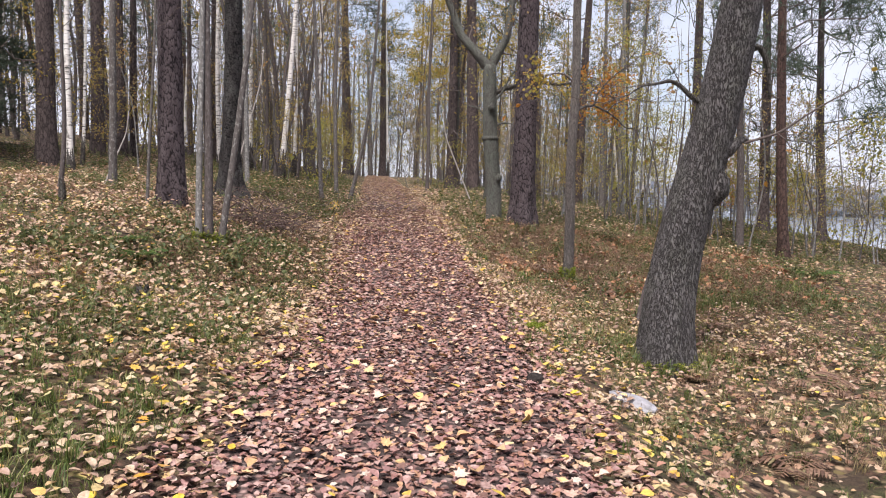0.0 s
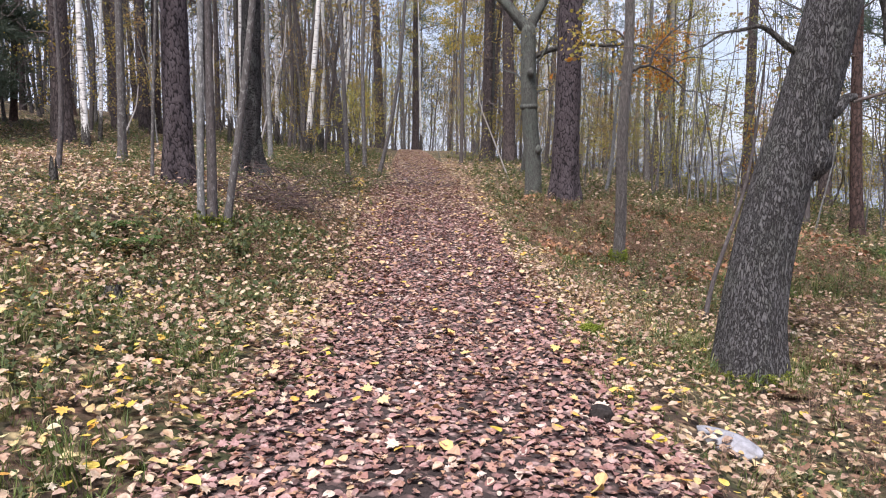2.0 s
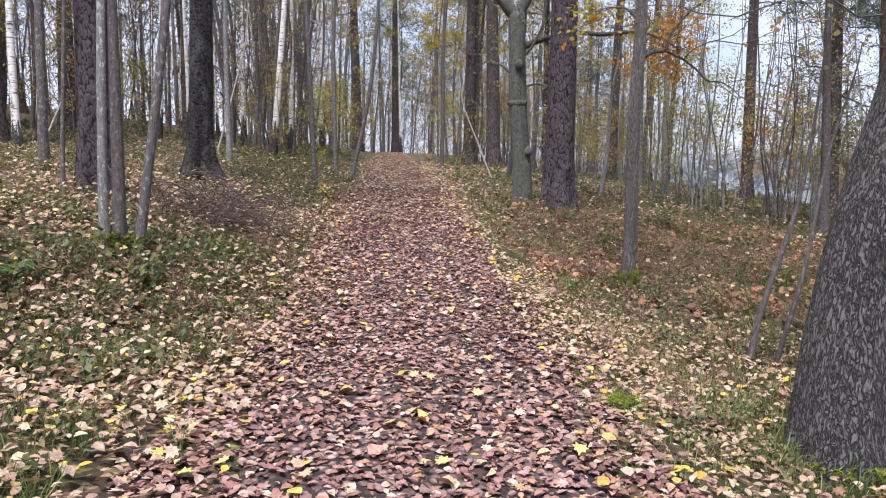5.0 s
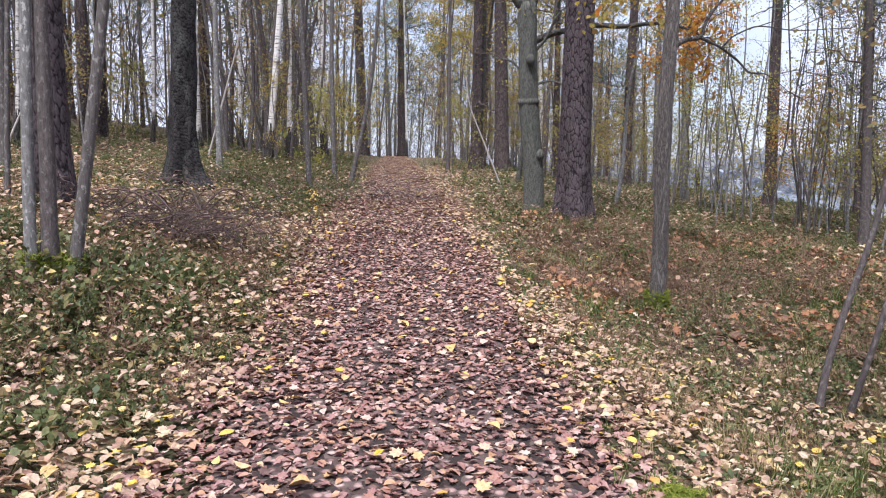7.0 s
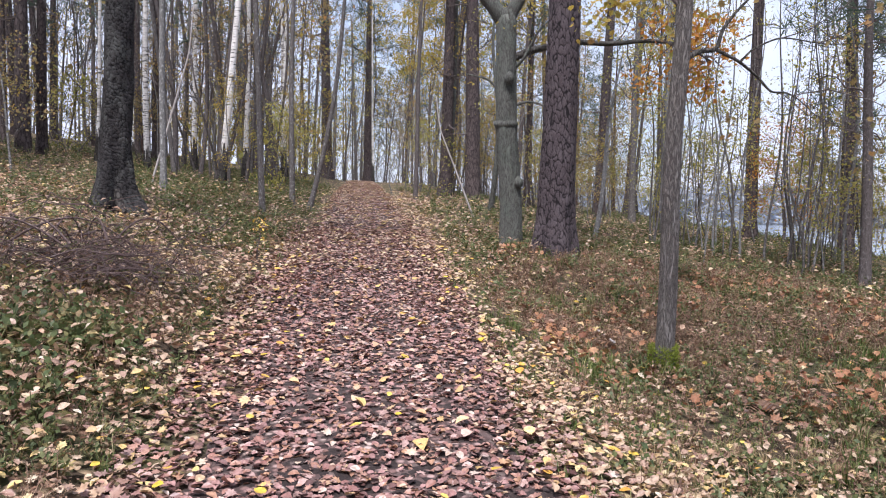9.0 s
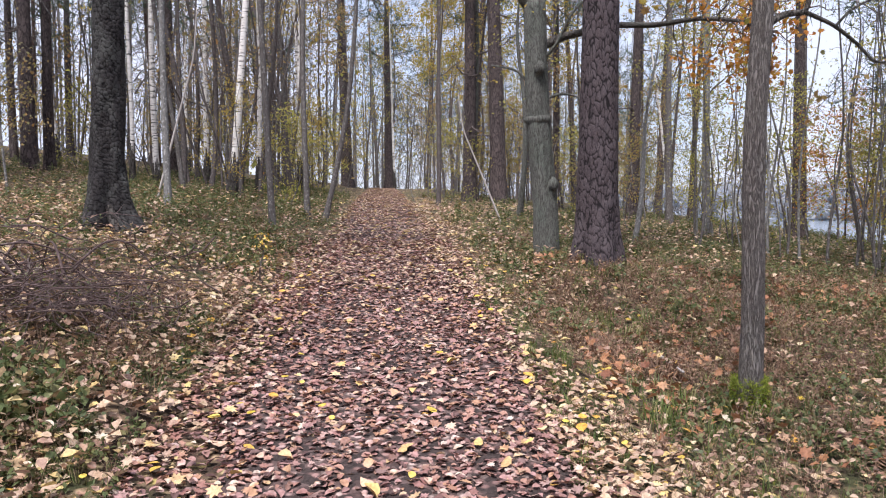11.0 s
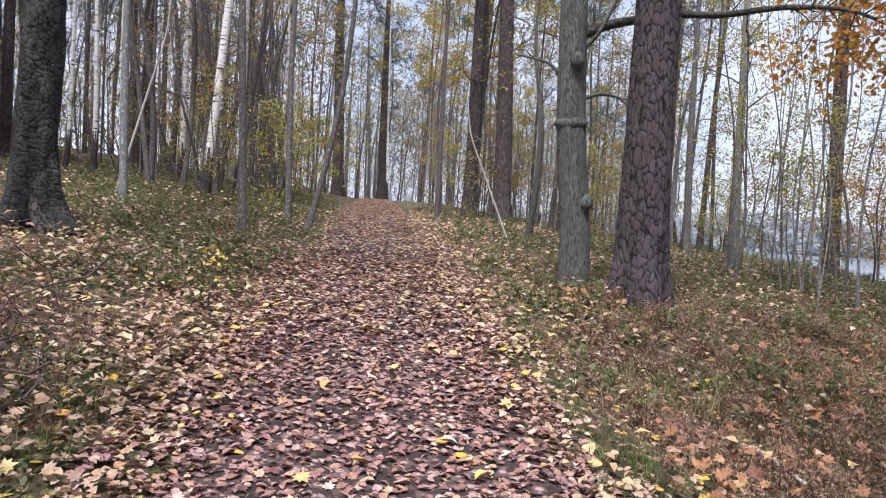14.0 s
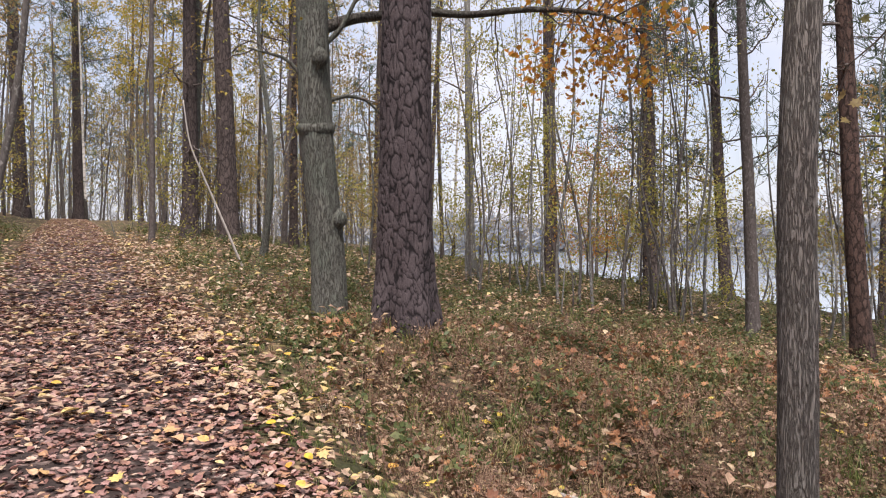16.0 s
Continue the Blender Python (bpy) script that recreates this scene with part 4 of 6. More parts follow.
oh = [limb(old, [along(ol, z), along(ol, z) + np.array([math.cos(a), math.sin(a), 0.9]), along(ol, z) + np.array([2 * math.cos(a), 2 * math.sin(a), 1.4])], 0.05, 0.012, BARK_BRANCH, "limb", seed=k)[1] for k, (z, a) in enumerate(((7.6, 5), (8.8, 0.5), (9.8, 2.4)))]
twigs_on(old, oh, 0.012, 67, YELLOW, 3, 0.25, 0.06, 2, 6)

broadleaf("birch_tree", -7.82, 29.3, 0.095, 12, (0.02, 0), 70, "white birch with black markings", BARK_BIRCH, YELLOW, 10, 0.45, 12, 3, 0.05, 0.03, 1.6, "birches", True)
broadleaf("birch_tree", -5.46, 24.2, 0.10, 12, (0.115, 0), 71, "leaning white birch with a black foot", BARK_BIRCH, YELLOW, 10, 0.45, 12, 3, 0.05, 0.03, 1.6, "birches", True)
broadleaf("birch_tree", -5.6, 27.0, 0.08, 11, (0.02, 0), 72, "white birch with black markings", BARK_BIRCH, YELLOW, 10, 0.45, 12, 3, 0.05, 0.03, 1.6, "birches", True)
broadleaf("birch_tree", -5.70, 21.0, 0.07, 11, (0.013, 0), 73, "pale grey birch with smooth bark", BARK_PALE, OCHRE, 10, 0.5, 10, 2, 0.05, 0.03, 1.4)
foot_moss(broadleaf("young_tree", -3.38, 9.95, 0.047, 8.5, (0.008, 0), 74, "slim birch stem with pale lichen in a clump", BARK_PALE, YELLOW, 12, 0.55, 9, 3, 0.06, 0.025, 1.3, "stems of the clump"), 0, 0, 0.07, 0.22, 160, 74, "dull green moss round the foot")
foot_moss(broadleaf("young_tree", -3.27, 10.02, 0.062, 9, (0.018, 0), 75, "slim brown stem growing in a clump", BARK_BROWN, YELLOW, 14, 0.55, 9, 3, 0.06, 0.03, 1.3, "stems of the clump"), 0, 0, 0.085, 0.22, 160, 75, "dull green moss round the foot")
foot_moss(broadleaf("young_tree", -3.13, 10.1, 0.05, 8.5, (0.135, 0), 76, "slim leaning grey stem in a clump", BARK_THIN, YELLOW, 12, 0.5, 9, 3, 0.06, 0.03, 1.3, "stems of the clump"), 0, 0, 0.075, 0.22, 160, 76, "dull green moss round the foot")
broadleaf("young_tree", -5.01, 12.2, 0.03, 7, (0.05, 0), 77, "thin bare grey stem on the slope", BARK_THIN, None, 8, 0.4, 7, 2, 0.05, 0.03, 0.9)
broadleaf("young_tree", -6.89, 15.05, 0.085, 9, (0.03, 0), 78, "slim grey-brown stem on the slope", BARK_THIN, OCHRE, 10, 0.45, 9, 2, 0.05, 0.03, 1.3)
broadleaf("young_tree", -6.49, 12.2, 0.045, 4.2, (0.04, 0), 79, "thin dark young stem on the slope", BARK_BROWN, None, 8, 0.4, 7, 2, 0.05, 0.03, 0.9)
broadleaf("young_tree", -3.3, 19.6, 0.062, 9.5, (-0.06, 0), 80, "slim leaning grey stem beside the path", BARK_THIN, OCHRE, 12, 0.45, 9, 2, 0.05, 0.03, 1.4)
broadleaf("young_tree", -3.41, 23.0, 0.068, 10, (0.011, 0), 81, "slim grey stem beside the path", BARK_THIN, OCHRE, 10, 0.45, 9, 2, 0.05, 0.04, 1.3)
broadleaf("young_tree", -2.85, 22.0, 0.06, 9, (0.2, 0), 82, "slim bent grey stem", BARK_THIN, OCHRE, 10, 0.5, 8, 2, 0.05, 0.05, 1.3)
broadleaf("young_tree", -0.62, 27.7, 0.068, 10, (0.025, 0), 83, "slim straight dark stem beside the path", BARK_BROWN, OCHRE, 10, 0.35, 10, 2, 0.05, 0.02, 1.2)
broadleaf("oak_tree", 0.32, 31.6, 0.21, 12, (0.024, 0), 84, "grey smooth trunk beyond the path", BARK_GREY, YELLOW, 16, 0.4, 12, 5, 0.075, 0.05, 2.2)
broadleaf("oak_tree", 1.45, 25.0, 0.075, 6, (0.06, 0), 85, "crooked mossy small tree", BARK_GREY, GREENISH, 10, 0.3, 10, 4, 0.07, 0.16, 1.6)
broadleaf("alder_tree", 6.62, 30.0, 0.12, 11, (-0.015, 0), 86, "slim grey alder stem near the shore", BARK_THIN, GREENISH, 10, 0.3, 12, 5, 0.07, 0.05, 1.6)
broadleaf("alder_tree", 6.44, 26.0, 0.115, 11, (-0.035, 0), 87, "pale grey alder stem", BARK_PALE, GREENISH, 10, 0.3, 12, 5, 0.07, 0.05, 1.6)
broadleaf("young_tree", 3.81, 23.0, 0.065, 4.5, (0.17, 0), 88, "pale leaning stem near the shore", BARK_PALE, GREENISH, 8, 0.4, 7, 3, 0.06, 0.06, 1.0)
broadleaf("young_tree", 2.74, 9.95, 0.03, 3.3, (0.24, 0), 89, "thin leaning bare stem among leaves", BARK_BROWN, None, 10, 0.35, 6, 2, 0.05, 0.09, 0.8)
broadleaf("young_tree", 3.0, 10.0, 0.025, 3.0, (0.3, 0), 90, "thin leaning bare stem among leaves", BARK_BROWN, None, 10, 0.35, 6, 2, 0.05, 0.09, 0.8)
broadleaf("young_tree", 7.7, 18.6, 0.10, 9, (-0.015, 0), 91, "slim dark stem near the shore", BARK_BROWN, GREENISH, 10, 0.3, 9, 3, 0.06, 0.04, 1.4)
broadleaf("yellow_sapling", -2.32, 15.2, 0.010, 0.6, (0.05, 0), 92, "small sapling with bright yellow leaves", BARK_BROWN, LITTER_BRIGHT, 6, 0.5, 5, 1, 0.04, 0.02, 0.16, spread=0.03, levels=1)

pine(15.6, 21.0, 0.12, 10, (0, 0), 94, "young pine with low green boughs near the shore", BARK_PINE_FAR, 12, 0.16, 2.0, 3, per=4)
pine(13.0, 17.2, 0.13, 11, (0, 0), 95, "young pine with low green boughs near the shore", BARK_PINE_FAR, 12, 0.16, 2.0, 3, per=4)
shrub = np.random.default_rng(96)
for k in range(14):
    y = shrub.uniform(24, 40)
    x = 0.55 * (y - 7) + shrub.uniform(-5.5, 5)
    broadleaf("shrub", x, y, 0.03, shrub.uniform(2.2, 4.2), (shrub.normal() * 0.06, 0), 960 + k, "leafy autumn shrub near the shore", BARK_BROWN, (OCHRE, GREENISH, OCHRE, ORANGE)[k % 4], 7, 0.1, 12, 14, 0.065, 0.1, 1.4, "shrubs near the shore", spread=0.15)

# clumps of thin stems towards the shore
own = np.random.default_rng(93)
for cx, cy, n, sp_ in ((5.76, 22.9, 9, 0.45), (7.3, 20.0, 7, 0.3), (6.3, 24.6, 5, 0.6), (8.2, 22.8, 6, 0.8), (5.9, 20.4, 3, 0.5), (7.3, 20.3, 6, 0.6), (9.8, 24.5, 6, 1.2), (9.6, 18.9, 6, 0.9)):
    for k in range(n):
        x, y = cx + own.normal() * sp_, cy + own.normal() * sp_ * 1.3
        pale = own.random() < 0.55
        broadleaf("young_tree", x, y, own.uniform(0.012, 0.03), own.uniform(4, 7.5), (own.normal() * 0.05, own.normal() * 0.04), int(own.integers(1e6)),
                  "thin pale stem in a clump" if pale else "thin grey-brown stem in a clump", BARK_PALE if pale else BARK_THIN, GREENISH if own.random() < 0.55 else None, 7, 0.2, 7, 9 if x < 6.4 else 4, 0.055, 0.11, 1.2, "stems near the shore")


# ---- leaning dead poles, brushwood, stumps, stone ----
def pole(x, y, dx, dy, h, r, label):
    root = root_at("dead_pole", x, y, label, "dead branch")
    own = np.random.default_rng(int(abs(x * 100)))
    line = np.array([(0, 0, -0.1), (dx * 0.3, dy * 0.3, h * 0.3), (dx * 0.62, dy * 0.6, h * 0.66), (dx * 0.93, dy, h), (dx * 1.02, dy * 1.1, h * 1.35)])
    limb(root, line, r, r * 0.4, DEAD_WOOD, "pole", seed=1)
    return root


pole(-6.6, 22.6, 0.95, 0.05, 3.0, 0.03, "pale barkless pole leaning against the trees")
pole(0.98, 24.0, -1.0, -0.05, 2.2, 0.026, "pale barkless pole leaning against the trees")
pole(-7.3, 15.4, 0.5, 0.2, 1.2, 0.022, "pale forked stick leaning on a stem")


def brush_pile():
    root = root_at("brushwood_pile", -3.15, 12.2, "low heap of brown dry twigs and branches", "brushwood")
    own = np.random.default_rng(101)
    for k in range(170):
        a = own.uniform(0, 6.28)
        p = np.array([own.normal() * 0.48, own.normal() * 0.34, 0.04 + abs(own.normal()) * 0.27])
        d = np.array([math.cos(a), 0.6 * math.sin(a), own.uniform(-0.12, 0.3)])
        sp, tips = Soup(), []
        fork(sp, limb_line(p - d * 0.35, d, own.uniform(0.5, 1.1), -0.28, 0.5, own, 8), own.uniform(0.0035, 0.0075), 1, own, tips, 5, 4, 0.5, 0.5, 0.05)
        part("branch", sp.mesh("branch", BRUSH), root)
    for k, (px, py, a, ln) in enumerate(((-0.5, -0.2, 0.3, 1.1), (0.1, -0.35, 2.6, 0.9), (0.3, 0.0, 0.9, 0.8), (-0.3, 0.1, 1.5, 0.9), (0.0, -0.3, 3.4, 1.0), (0.35, -0.2, 2.1, 0.8))):
        tt = np.linspace(0, 1, 7)
        limb(root, np.stack([px + math.cos(a) * ln * tt, py + 0.6 * math.sin(a) * ln * tt, 0.2 + 0.5 * np.sin(2.2 * tt + 0.3) - 0.25 * tt], -1), 0.011, 0.004, BRUSH, "branch", "arching dry branch", 6, k)
    return root


brush_pile()


def stump(x, y, r, h, seed, label):
    own = np.random.default_rng(seed)
    root = root_at("tree_stump", x, y, label, "stump")
    a = np.linspace(0, 6.283, 18, endpoint=False)
    sp = Soup()
    z = [-0.1, 0.0, 0.4 * h, 0.75 * h, h]
    rad = [1.5, 1.25, 1.0, 0.92, 0.8]
    v = np.array([[(r * q * (1 + 0.18 * math.sin(4 * b + seed)) * math.cos(b), r * q * (1 + 0.18 * math.sin(4 * b + seed)) * math.sin(b), zz + (own.uniform(-0.5, 0.35) * h if zz == h else 0)) for b in a] for zz, q in zip(z, rad)]).reshape(-1, 3)
    i = np.arange(4)[:, None] * 18
    j = np.arange(18)[None, :]
    q = np.stack([i + j, i + (j + 1) % 18, i + 18 + (j + 1) % 18, i + 18 + j], -1).reshape(-1, 4)
    sp.add(v, q.ravel(), np.full(len(q), 4))
    sp.add(np.vstack([v[-18:] * [0.9, 0.9, 1], [[0, 0, h * 0.45]]]), np.array([[k, (k + 1) % 18, 18] for k in range(18)]).ravel(), np.full(18, 3))
    part("wood", sp.mesh("wood", BARK_BRANCH, False), root)
    n = 60
    p = np.stack([own.normal(size=n) * r * 0.9, own.normal(size=n) * r * 0.9, own.uniform(0.0, 0.5 * h, n)], -1)
    part("moss", mesh_of("moss", *strewn(TUFT_MOSS, p, turned(n, 0.6, own), own.uniform(0.03, 0.06, n)), MOSS), root, "green moss cushions")["kind"] = "stuff"


# the first stump is added where only a dark hollow lies under the fern
stump(-3.08, 7.9, 0.12, 0.12, 3, "low mossy stump added in place of a dark hollow")
stump(-2.75, 6.55, 0.07, 0.13, 4, "grey weathered broken stump")
stump(-5.6, 10.6, 0.05, 0.35, 5, "thin grey broken stump")


def boulder():
    bm = bmesh.new()
    bmesh.ops.create_icosphere(bm, subdivisions=4, radius=1.0)
    for v in bm.verts:
        c = v.co
        f = 1 + 0.22 * noise.noise(c * 1.6 + Vector((3, 1, 0))) + 0.06 * noise.noise(c * 5)
        c.x, c.y, c.z = c.x * 0.2 * f, c.y * 0.085 * f, max(-0.05, c.z * 0.07 * f + 0.02 * c.x)
    me = bpy.data.meshes.new("boulder")
    bm.to_mesh(me)
    bm.free()
    me.polygons.foreach_set("use_smooth", np.ones(len(me.polygons), bool))
    me.materials.append(STONE)
    ob = new("boulder", me)
    ob.matrix_basis = pose(1.5, 5.52, ground_at(1.5, 5.52) + 0.05, 4, 14, -38)
    return tagged(ob, "small pale grey stone lying among fallen leaves", "stone")


boulder()


def clod(name, x, y, size, mat, seed, label, category):
    """A rounded uneven lump, sunk into the ground."""
    bm = bmesh.new()
    bmesh.ops.create_icosphere(bm, subdivisions=3, radius=1.0)
    for v in bm.verts:
        f = 1 + 0.35 * noise.noise(v.co * 2.1 + Vector((seed, 0, 0))) + 0.18 * noise.noise(v.co * 6)
        v.co.x, v.co.y, v.co.z = v.co.x * size[0] * f, v.co.y * size[1] * f, v.co.z * size[2] * f
    me = bpy.data.meshes.new(name)
    bm.to_mesh(me)
    bm.free()
    me.polygons.foreach_set("use_smooth", np.ones(len(me.polygons), bool))
    me.materials.append(mat)
    ob = new(name, me)
    ob.matrix_basis = pose(x, y, ground_at(x, y) + size[2] * 0.4, 0, 0, seed * 40)
    return tagged(ob, label, category)


EARTH = smooth_bark("dark_earth", (0.010, 0.008, 0.007), (0.034, 0.025, 0.022), (0.05, 0.04, 0.035))
clod("earth_clod", 0.72, 5.38, (0.11, 0.07, 0.05), EARTH, 2, "dark clod of earth at the path's edge", "earth")
cushion = clod("moss_cushion", 1.01, 7.65, (0.09, 0.08, 0.05), FERN, 3, "small green moss cushion among fallen leaves", "moss")
own = np.random.default_rng(131)
cp = own.normal(size=(220, 3)) * [0.05, 0.045, 0.012] + [0, 0, 0.045]
tagged(part("moss_tufts", mesh_of("moss_tufts", *strewn(TUFT_MOSS, cp, turned(220, 0.7, own), own.uniform(0.025, 0.05, 220)), MOSS), cushion), kind="stuff")
stick = root_at("fallen_stick", 1.84, 14.28, "pale broken stick lying in the grass", "dead branch")
limb(stick, [(0.0, 0.0, 0.09), (0.03, -0.22, 0.12), (0.06, -0.45, 0.10), (0.11, -0.70, 0.07)], 0.022, 0.012, DEAD_WOOD, "wood", seed=3)


def fern(x, y, size, n, seed, label, mat=FERN):
    own = np.random.default_rng(seed)
    root = root_at("fern", x, y, label, "fern")
    for k in range(n):
        a = 6.283 * k / n + own.uniform(-0.3, 0.3)
        d = np.array([math.cos(a), math.sin(a), 0])
        s = np.array([-d[1], d[0], 0])
        ln = size * own.uniform(0.7, 1.1)
        tt = np.linspace(0, 1, 12)
        rib = d[None] * (tt * ln)[:, None] + np.array([0, 0, 1])[None] * (ln * (0.95 * tt - 0.85 * tt ** 2))[:, None]
        sp = Soup()
        sp.add(*tube(rib, np.linspace(0.005, 0.001, 12), 4))
        for i in range(2, 12):
            w = ln * 0.34 * math.sin(math.pi * (0.12 + 0.88 * tt[i])) + 0.01
            for sg in (-1, 1):
                tip = rib[i] + s * sg * w + d * w * 0.4 - [0, 0, w * 0.25]
                mid = (rib[i] + tip) / 2
                e = d * ln * 0.035
                sp.add([rib[i] - e, mid - e, tip, mid + e, rib[i] + e], [0, 1, 2, 3, 4], [5])
        part("frond", sp.mesh("frond", mat, False), root)
    return root


fern(-3.75, 8.75, 0.5, 9, 111, "green fern growing among moss and leaves")
fern(-4.1, 9.1, 0.4, 7, 112, "green fern growing among moss and leaves")
fern(7.6, 14.6, 0.6, 9, 113, "yellow-green fern under the trees")
fern(2.55, 5.0, 0.35, 7, 114, "withered brown fern beside the stone", BRACKEN)


# ---- the wood further off ----
def far_set():
    """One of each kind of tree that fills the wood, with what to copy it as."""
    kinds = []
    for k, (r, h, m) in enumerate(((0.15, 15, BARK_PINE_FAR), (0.11, 13, BARK_PINE_FAR), (0.19, 17, BARK_PINE_FAR), (0.13, 14, BARK_PINE_RED))):
        kinds.append(("pine", pine(-14 - 3 * k, 40 + 2 * k, r, h, (0.01 * k - 0.01, 0), 200 + k, "pine trunk in the depth of the wood", m, 9, 0.42 + 0.06 * (k % 2), 0.5, 4, 0.03, "pines of the wood")))
    for k in range(3):
        kinds.append(("birch", broadleaf("birch_tree", -9 - 3 * k, 36 + 3 * k, 0.06 + 0.015 * k, 11 + k, (0.04 * (k - 1), 0.02), 210 + k, "white birch in the depth of the wood", BARK_BIRCH, YELLOW, 8, 0.4, 11, 4, 0.08, 0.05, 1.5, "birches of the wood", True)))
    for k in range(6):
        kinds.append(("stem", broadleaf("young_tree", -7 - 2.5 * k, 43 + 2 * k, 0.026 + 0.009 * k, 8 + 0.7 * k, (0.05 * (k % 3 - 1), 0.02), 220 + k, "thin grey stem in the depth of the wood", (BARK_THIN, BARK_BROWN, BARK_BROWN)[k % 3], (None, OCHRE, None)[k % 3], 6, 0.15, 12, 4, 0.075, 0.2, 2.0, "stems of the wood")))
    for k in range(3):
        kinds.append(("yellow", broadleaf("maple_tree", 4 + 4 * k, 44 + 3 * k, 0.07, 9 + k, (0.02, 0), 230 + k, "slim tree with thin yellow autumn foliage", BARK_BROWN, (YELLOW, OCHRE, GREENISH)[k], 8, 0.36, 9, 16, 0.08, 0.12, 2.3, "yellow trees of the wood", spread=0.17)))
    return kinds


KINDS = far_set()
own = np.random.default_rng(300)


def shore_gap(x, y):
    """The open stretch through which the lake and its sky are seen."""
    return y > 15 and 21 < math.degrees(math.atan2(x, y - 7)) < 38


def fill(weights, n, box, keep, gap):
    """Strew copies of the far trees over a box of the plan."""
    names = [k for k, _ in KINDS]
    w = np.array([weights.get(k, 0) / names.count(k) for k in names], float)
    w /= w.sum()
    placed = []
    tries = 0
    while len(placed) < n and tries < n * 40:
        tries += 1
        x, y = own.uniform(box[0], box[1]), own.uniform(box[2], box[3])
        if (abs(x - float(path_x(y))) < 2.2 + 0.02 * y and y < 50) or not keep(x, y) or (shore_gap(x, y) and own.random() < 0.85) or any((x - a) ** 2 + (y - b) ** 2 < gap * gap for a, b in placed):
            continue
        placed.append((x, y))
        s = own.uniform(0.8, 1.25)
        kind, place = KINDS[own.choice(len(KINDS), p=w)][1], pose(x, y, ground_at(x, y), own.normal() * 2.6, own.normal() * 2.6, own.uniform(0, 360)) @ Matrix.Scale(s, 4)
        if not (-9.5 < x < -7.6 and 18.5 < y < 21):
            copy_thing(kind, place)


def free_left(x, y):
    return not (x > -8 and y < 22) and y > 15 and not (abs(x + 5.5) < 2.5 and y < 28)


fill({"stem": 5, "birch": 2.4, "pine": 2.4}, 34, (-22, -4.2, 19, 34), free_left, 0.9)
fill({"stem": 2.6, "birch": 2.2, "pine": 2.6, "yellow": 0.3}, 38, (-34, -3, 33, 62), lambda x, y: True, 1.2)
fill({"stem": 2, "birch": 0.8, "pine": 2.0, "yellow": 2.5}, 20, (-2.6, 11, 27, 46), lambda x, y: x > float(path_x(y)) + 2.2 and y > 28 + 0.2 * x, 1.0)
fill({"stem": 1.5, "birch": 0.6, "pine": 3, "yellow": 2}, 26, (-6, 15, 44, 80), lambda x, y: True, 1.6)
fill({"stem": 2, "pine": 0.6, "yellow": 1.5}, 9, (10.5, 24, 14, 34), lambda x, y: True, 1.5)
fill({"stem": 3, "pine": 0.7, "birch": 1}, 16, (-26, -11, 2, 19), lambda x, y: True, 1.4)
fill({"stem": 3, "pine": 2, "birch": 1, "yellow": 1}, 16, (-22, 18, -30, -9), lambda x, y: True, 3.0)
# thicket of thin stems beside the far left bend of the path
fill({"stem": 1}, 30, (-7.5, -3.6, 24, 38), lambda x, y: x < float(path_x(y)) - 1.6, 0.35)


def far_wood(box, n_trunks, n_leaves, seed, mix=(0.27, 0.30, 0.24, 0.15), twigs=0):
    """The closed depth of the wood: thin far trunks with sparse foliage between them."""
    r = np.random.default_rng(seed)
    sp = Soup()
    for k in range(n_trunks):
        x, y = r.uniform(box[0], box[1]), r.uniform(box[2], box[3])
        z = ground_at(x, y)
        h, lx = r.uniform(9, 18), r.normal() * 0.5
        sp.add(*tube([(x, y, z - 0.3), (x + lx * 0.3, y, z + h * 0.4), (x + lx, y, z + h)], np.array([1, 0.8, 0.25]) * r.choice([0.05, 0.08, 0.14]) * r.uniform(0.8, 1.2), 5))
    root = tagged(new("far_wood"), "dense depth of thin trunks and autumn foliage", "woods", kind="stuff")
    part("trunkwork", sp.mesh("trunkwork", BARK_THIN), root)
    if twigs:
        sp = Soup()
        for k in range(twigs):
            x, y = r.uniform(box[0], box[1]), r.uniform(box[2], box[3])
            a = np.array([x, y, ground_at(x, y) + r.uniform(0.0, 9)])
            d = r.normal(size=3) * [0.5, 0.5, 0.3] + [0, 0, 0.75]
            b = a + d * r.uniform(0.8, 2.4)
            sp.add(*tube([a, (a + b) / 2 + r.normal(size=3) * 0.12, b], np.array([1, 0.7, 0.3]) * r.uniform(0.012, 0.03), 3, cap=False))
        part("twigwork", sp.mesh("twigwork", BARK_THIN), root)
    for share, mat, low, high, size in ((mix[0], YELLOW, 4.0, 12, 0.24), (mix[1], OCHRE, 1.0, 10, 0.22), (mix[2], GREENISH, 0.4, 9, 0.22), (mix[3], NEEDLE, 4.5, 16, 0.6)):
        n = int(n_leaves * share)
        c = n // 14
        cx, cy = r.uniform(box[0], box[1], c), r.uniform(box[2], box[3], c)
        cz = height(cx, cy) + r.uniform(low, high, c)
        seen = ~((np.degrees(np.arctan2(cx, cy - 7)) > 21) & (np.degrees(np.arctan2(cx, cy - 7)) < 37) & (r.random(c) < 0.9))
        cx, cy, cz, c = cx[seen], cy[seen], cz[seen], int(seen.sum())
        p = np.repeat(np.stack([cx, cy, cz], -1), 14, axis=0) + r.normal(size=(c * 14, 3)) * [0.9, 0.9, 0.6]
        part("leafage", mesh_of("leafage", *strewn(BLADE if mat is not NEEDLE else TUFT_THIN, p, turned(len(p), 1.4, r), size * r.uniform(0.5, 1.2, len(p))), mat), root)
    return root


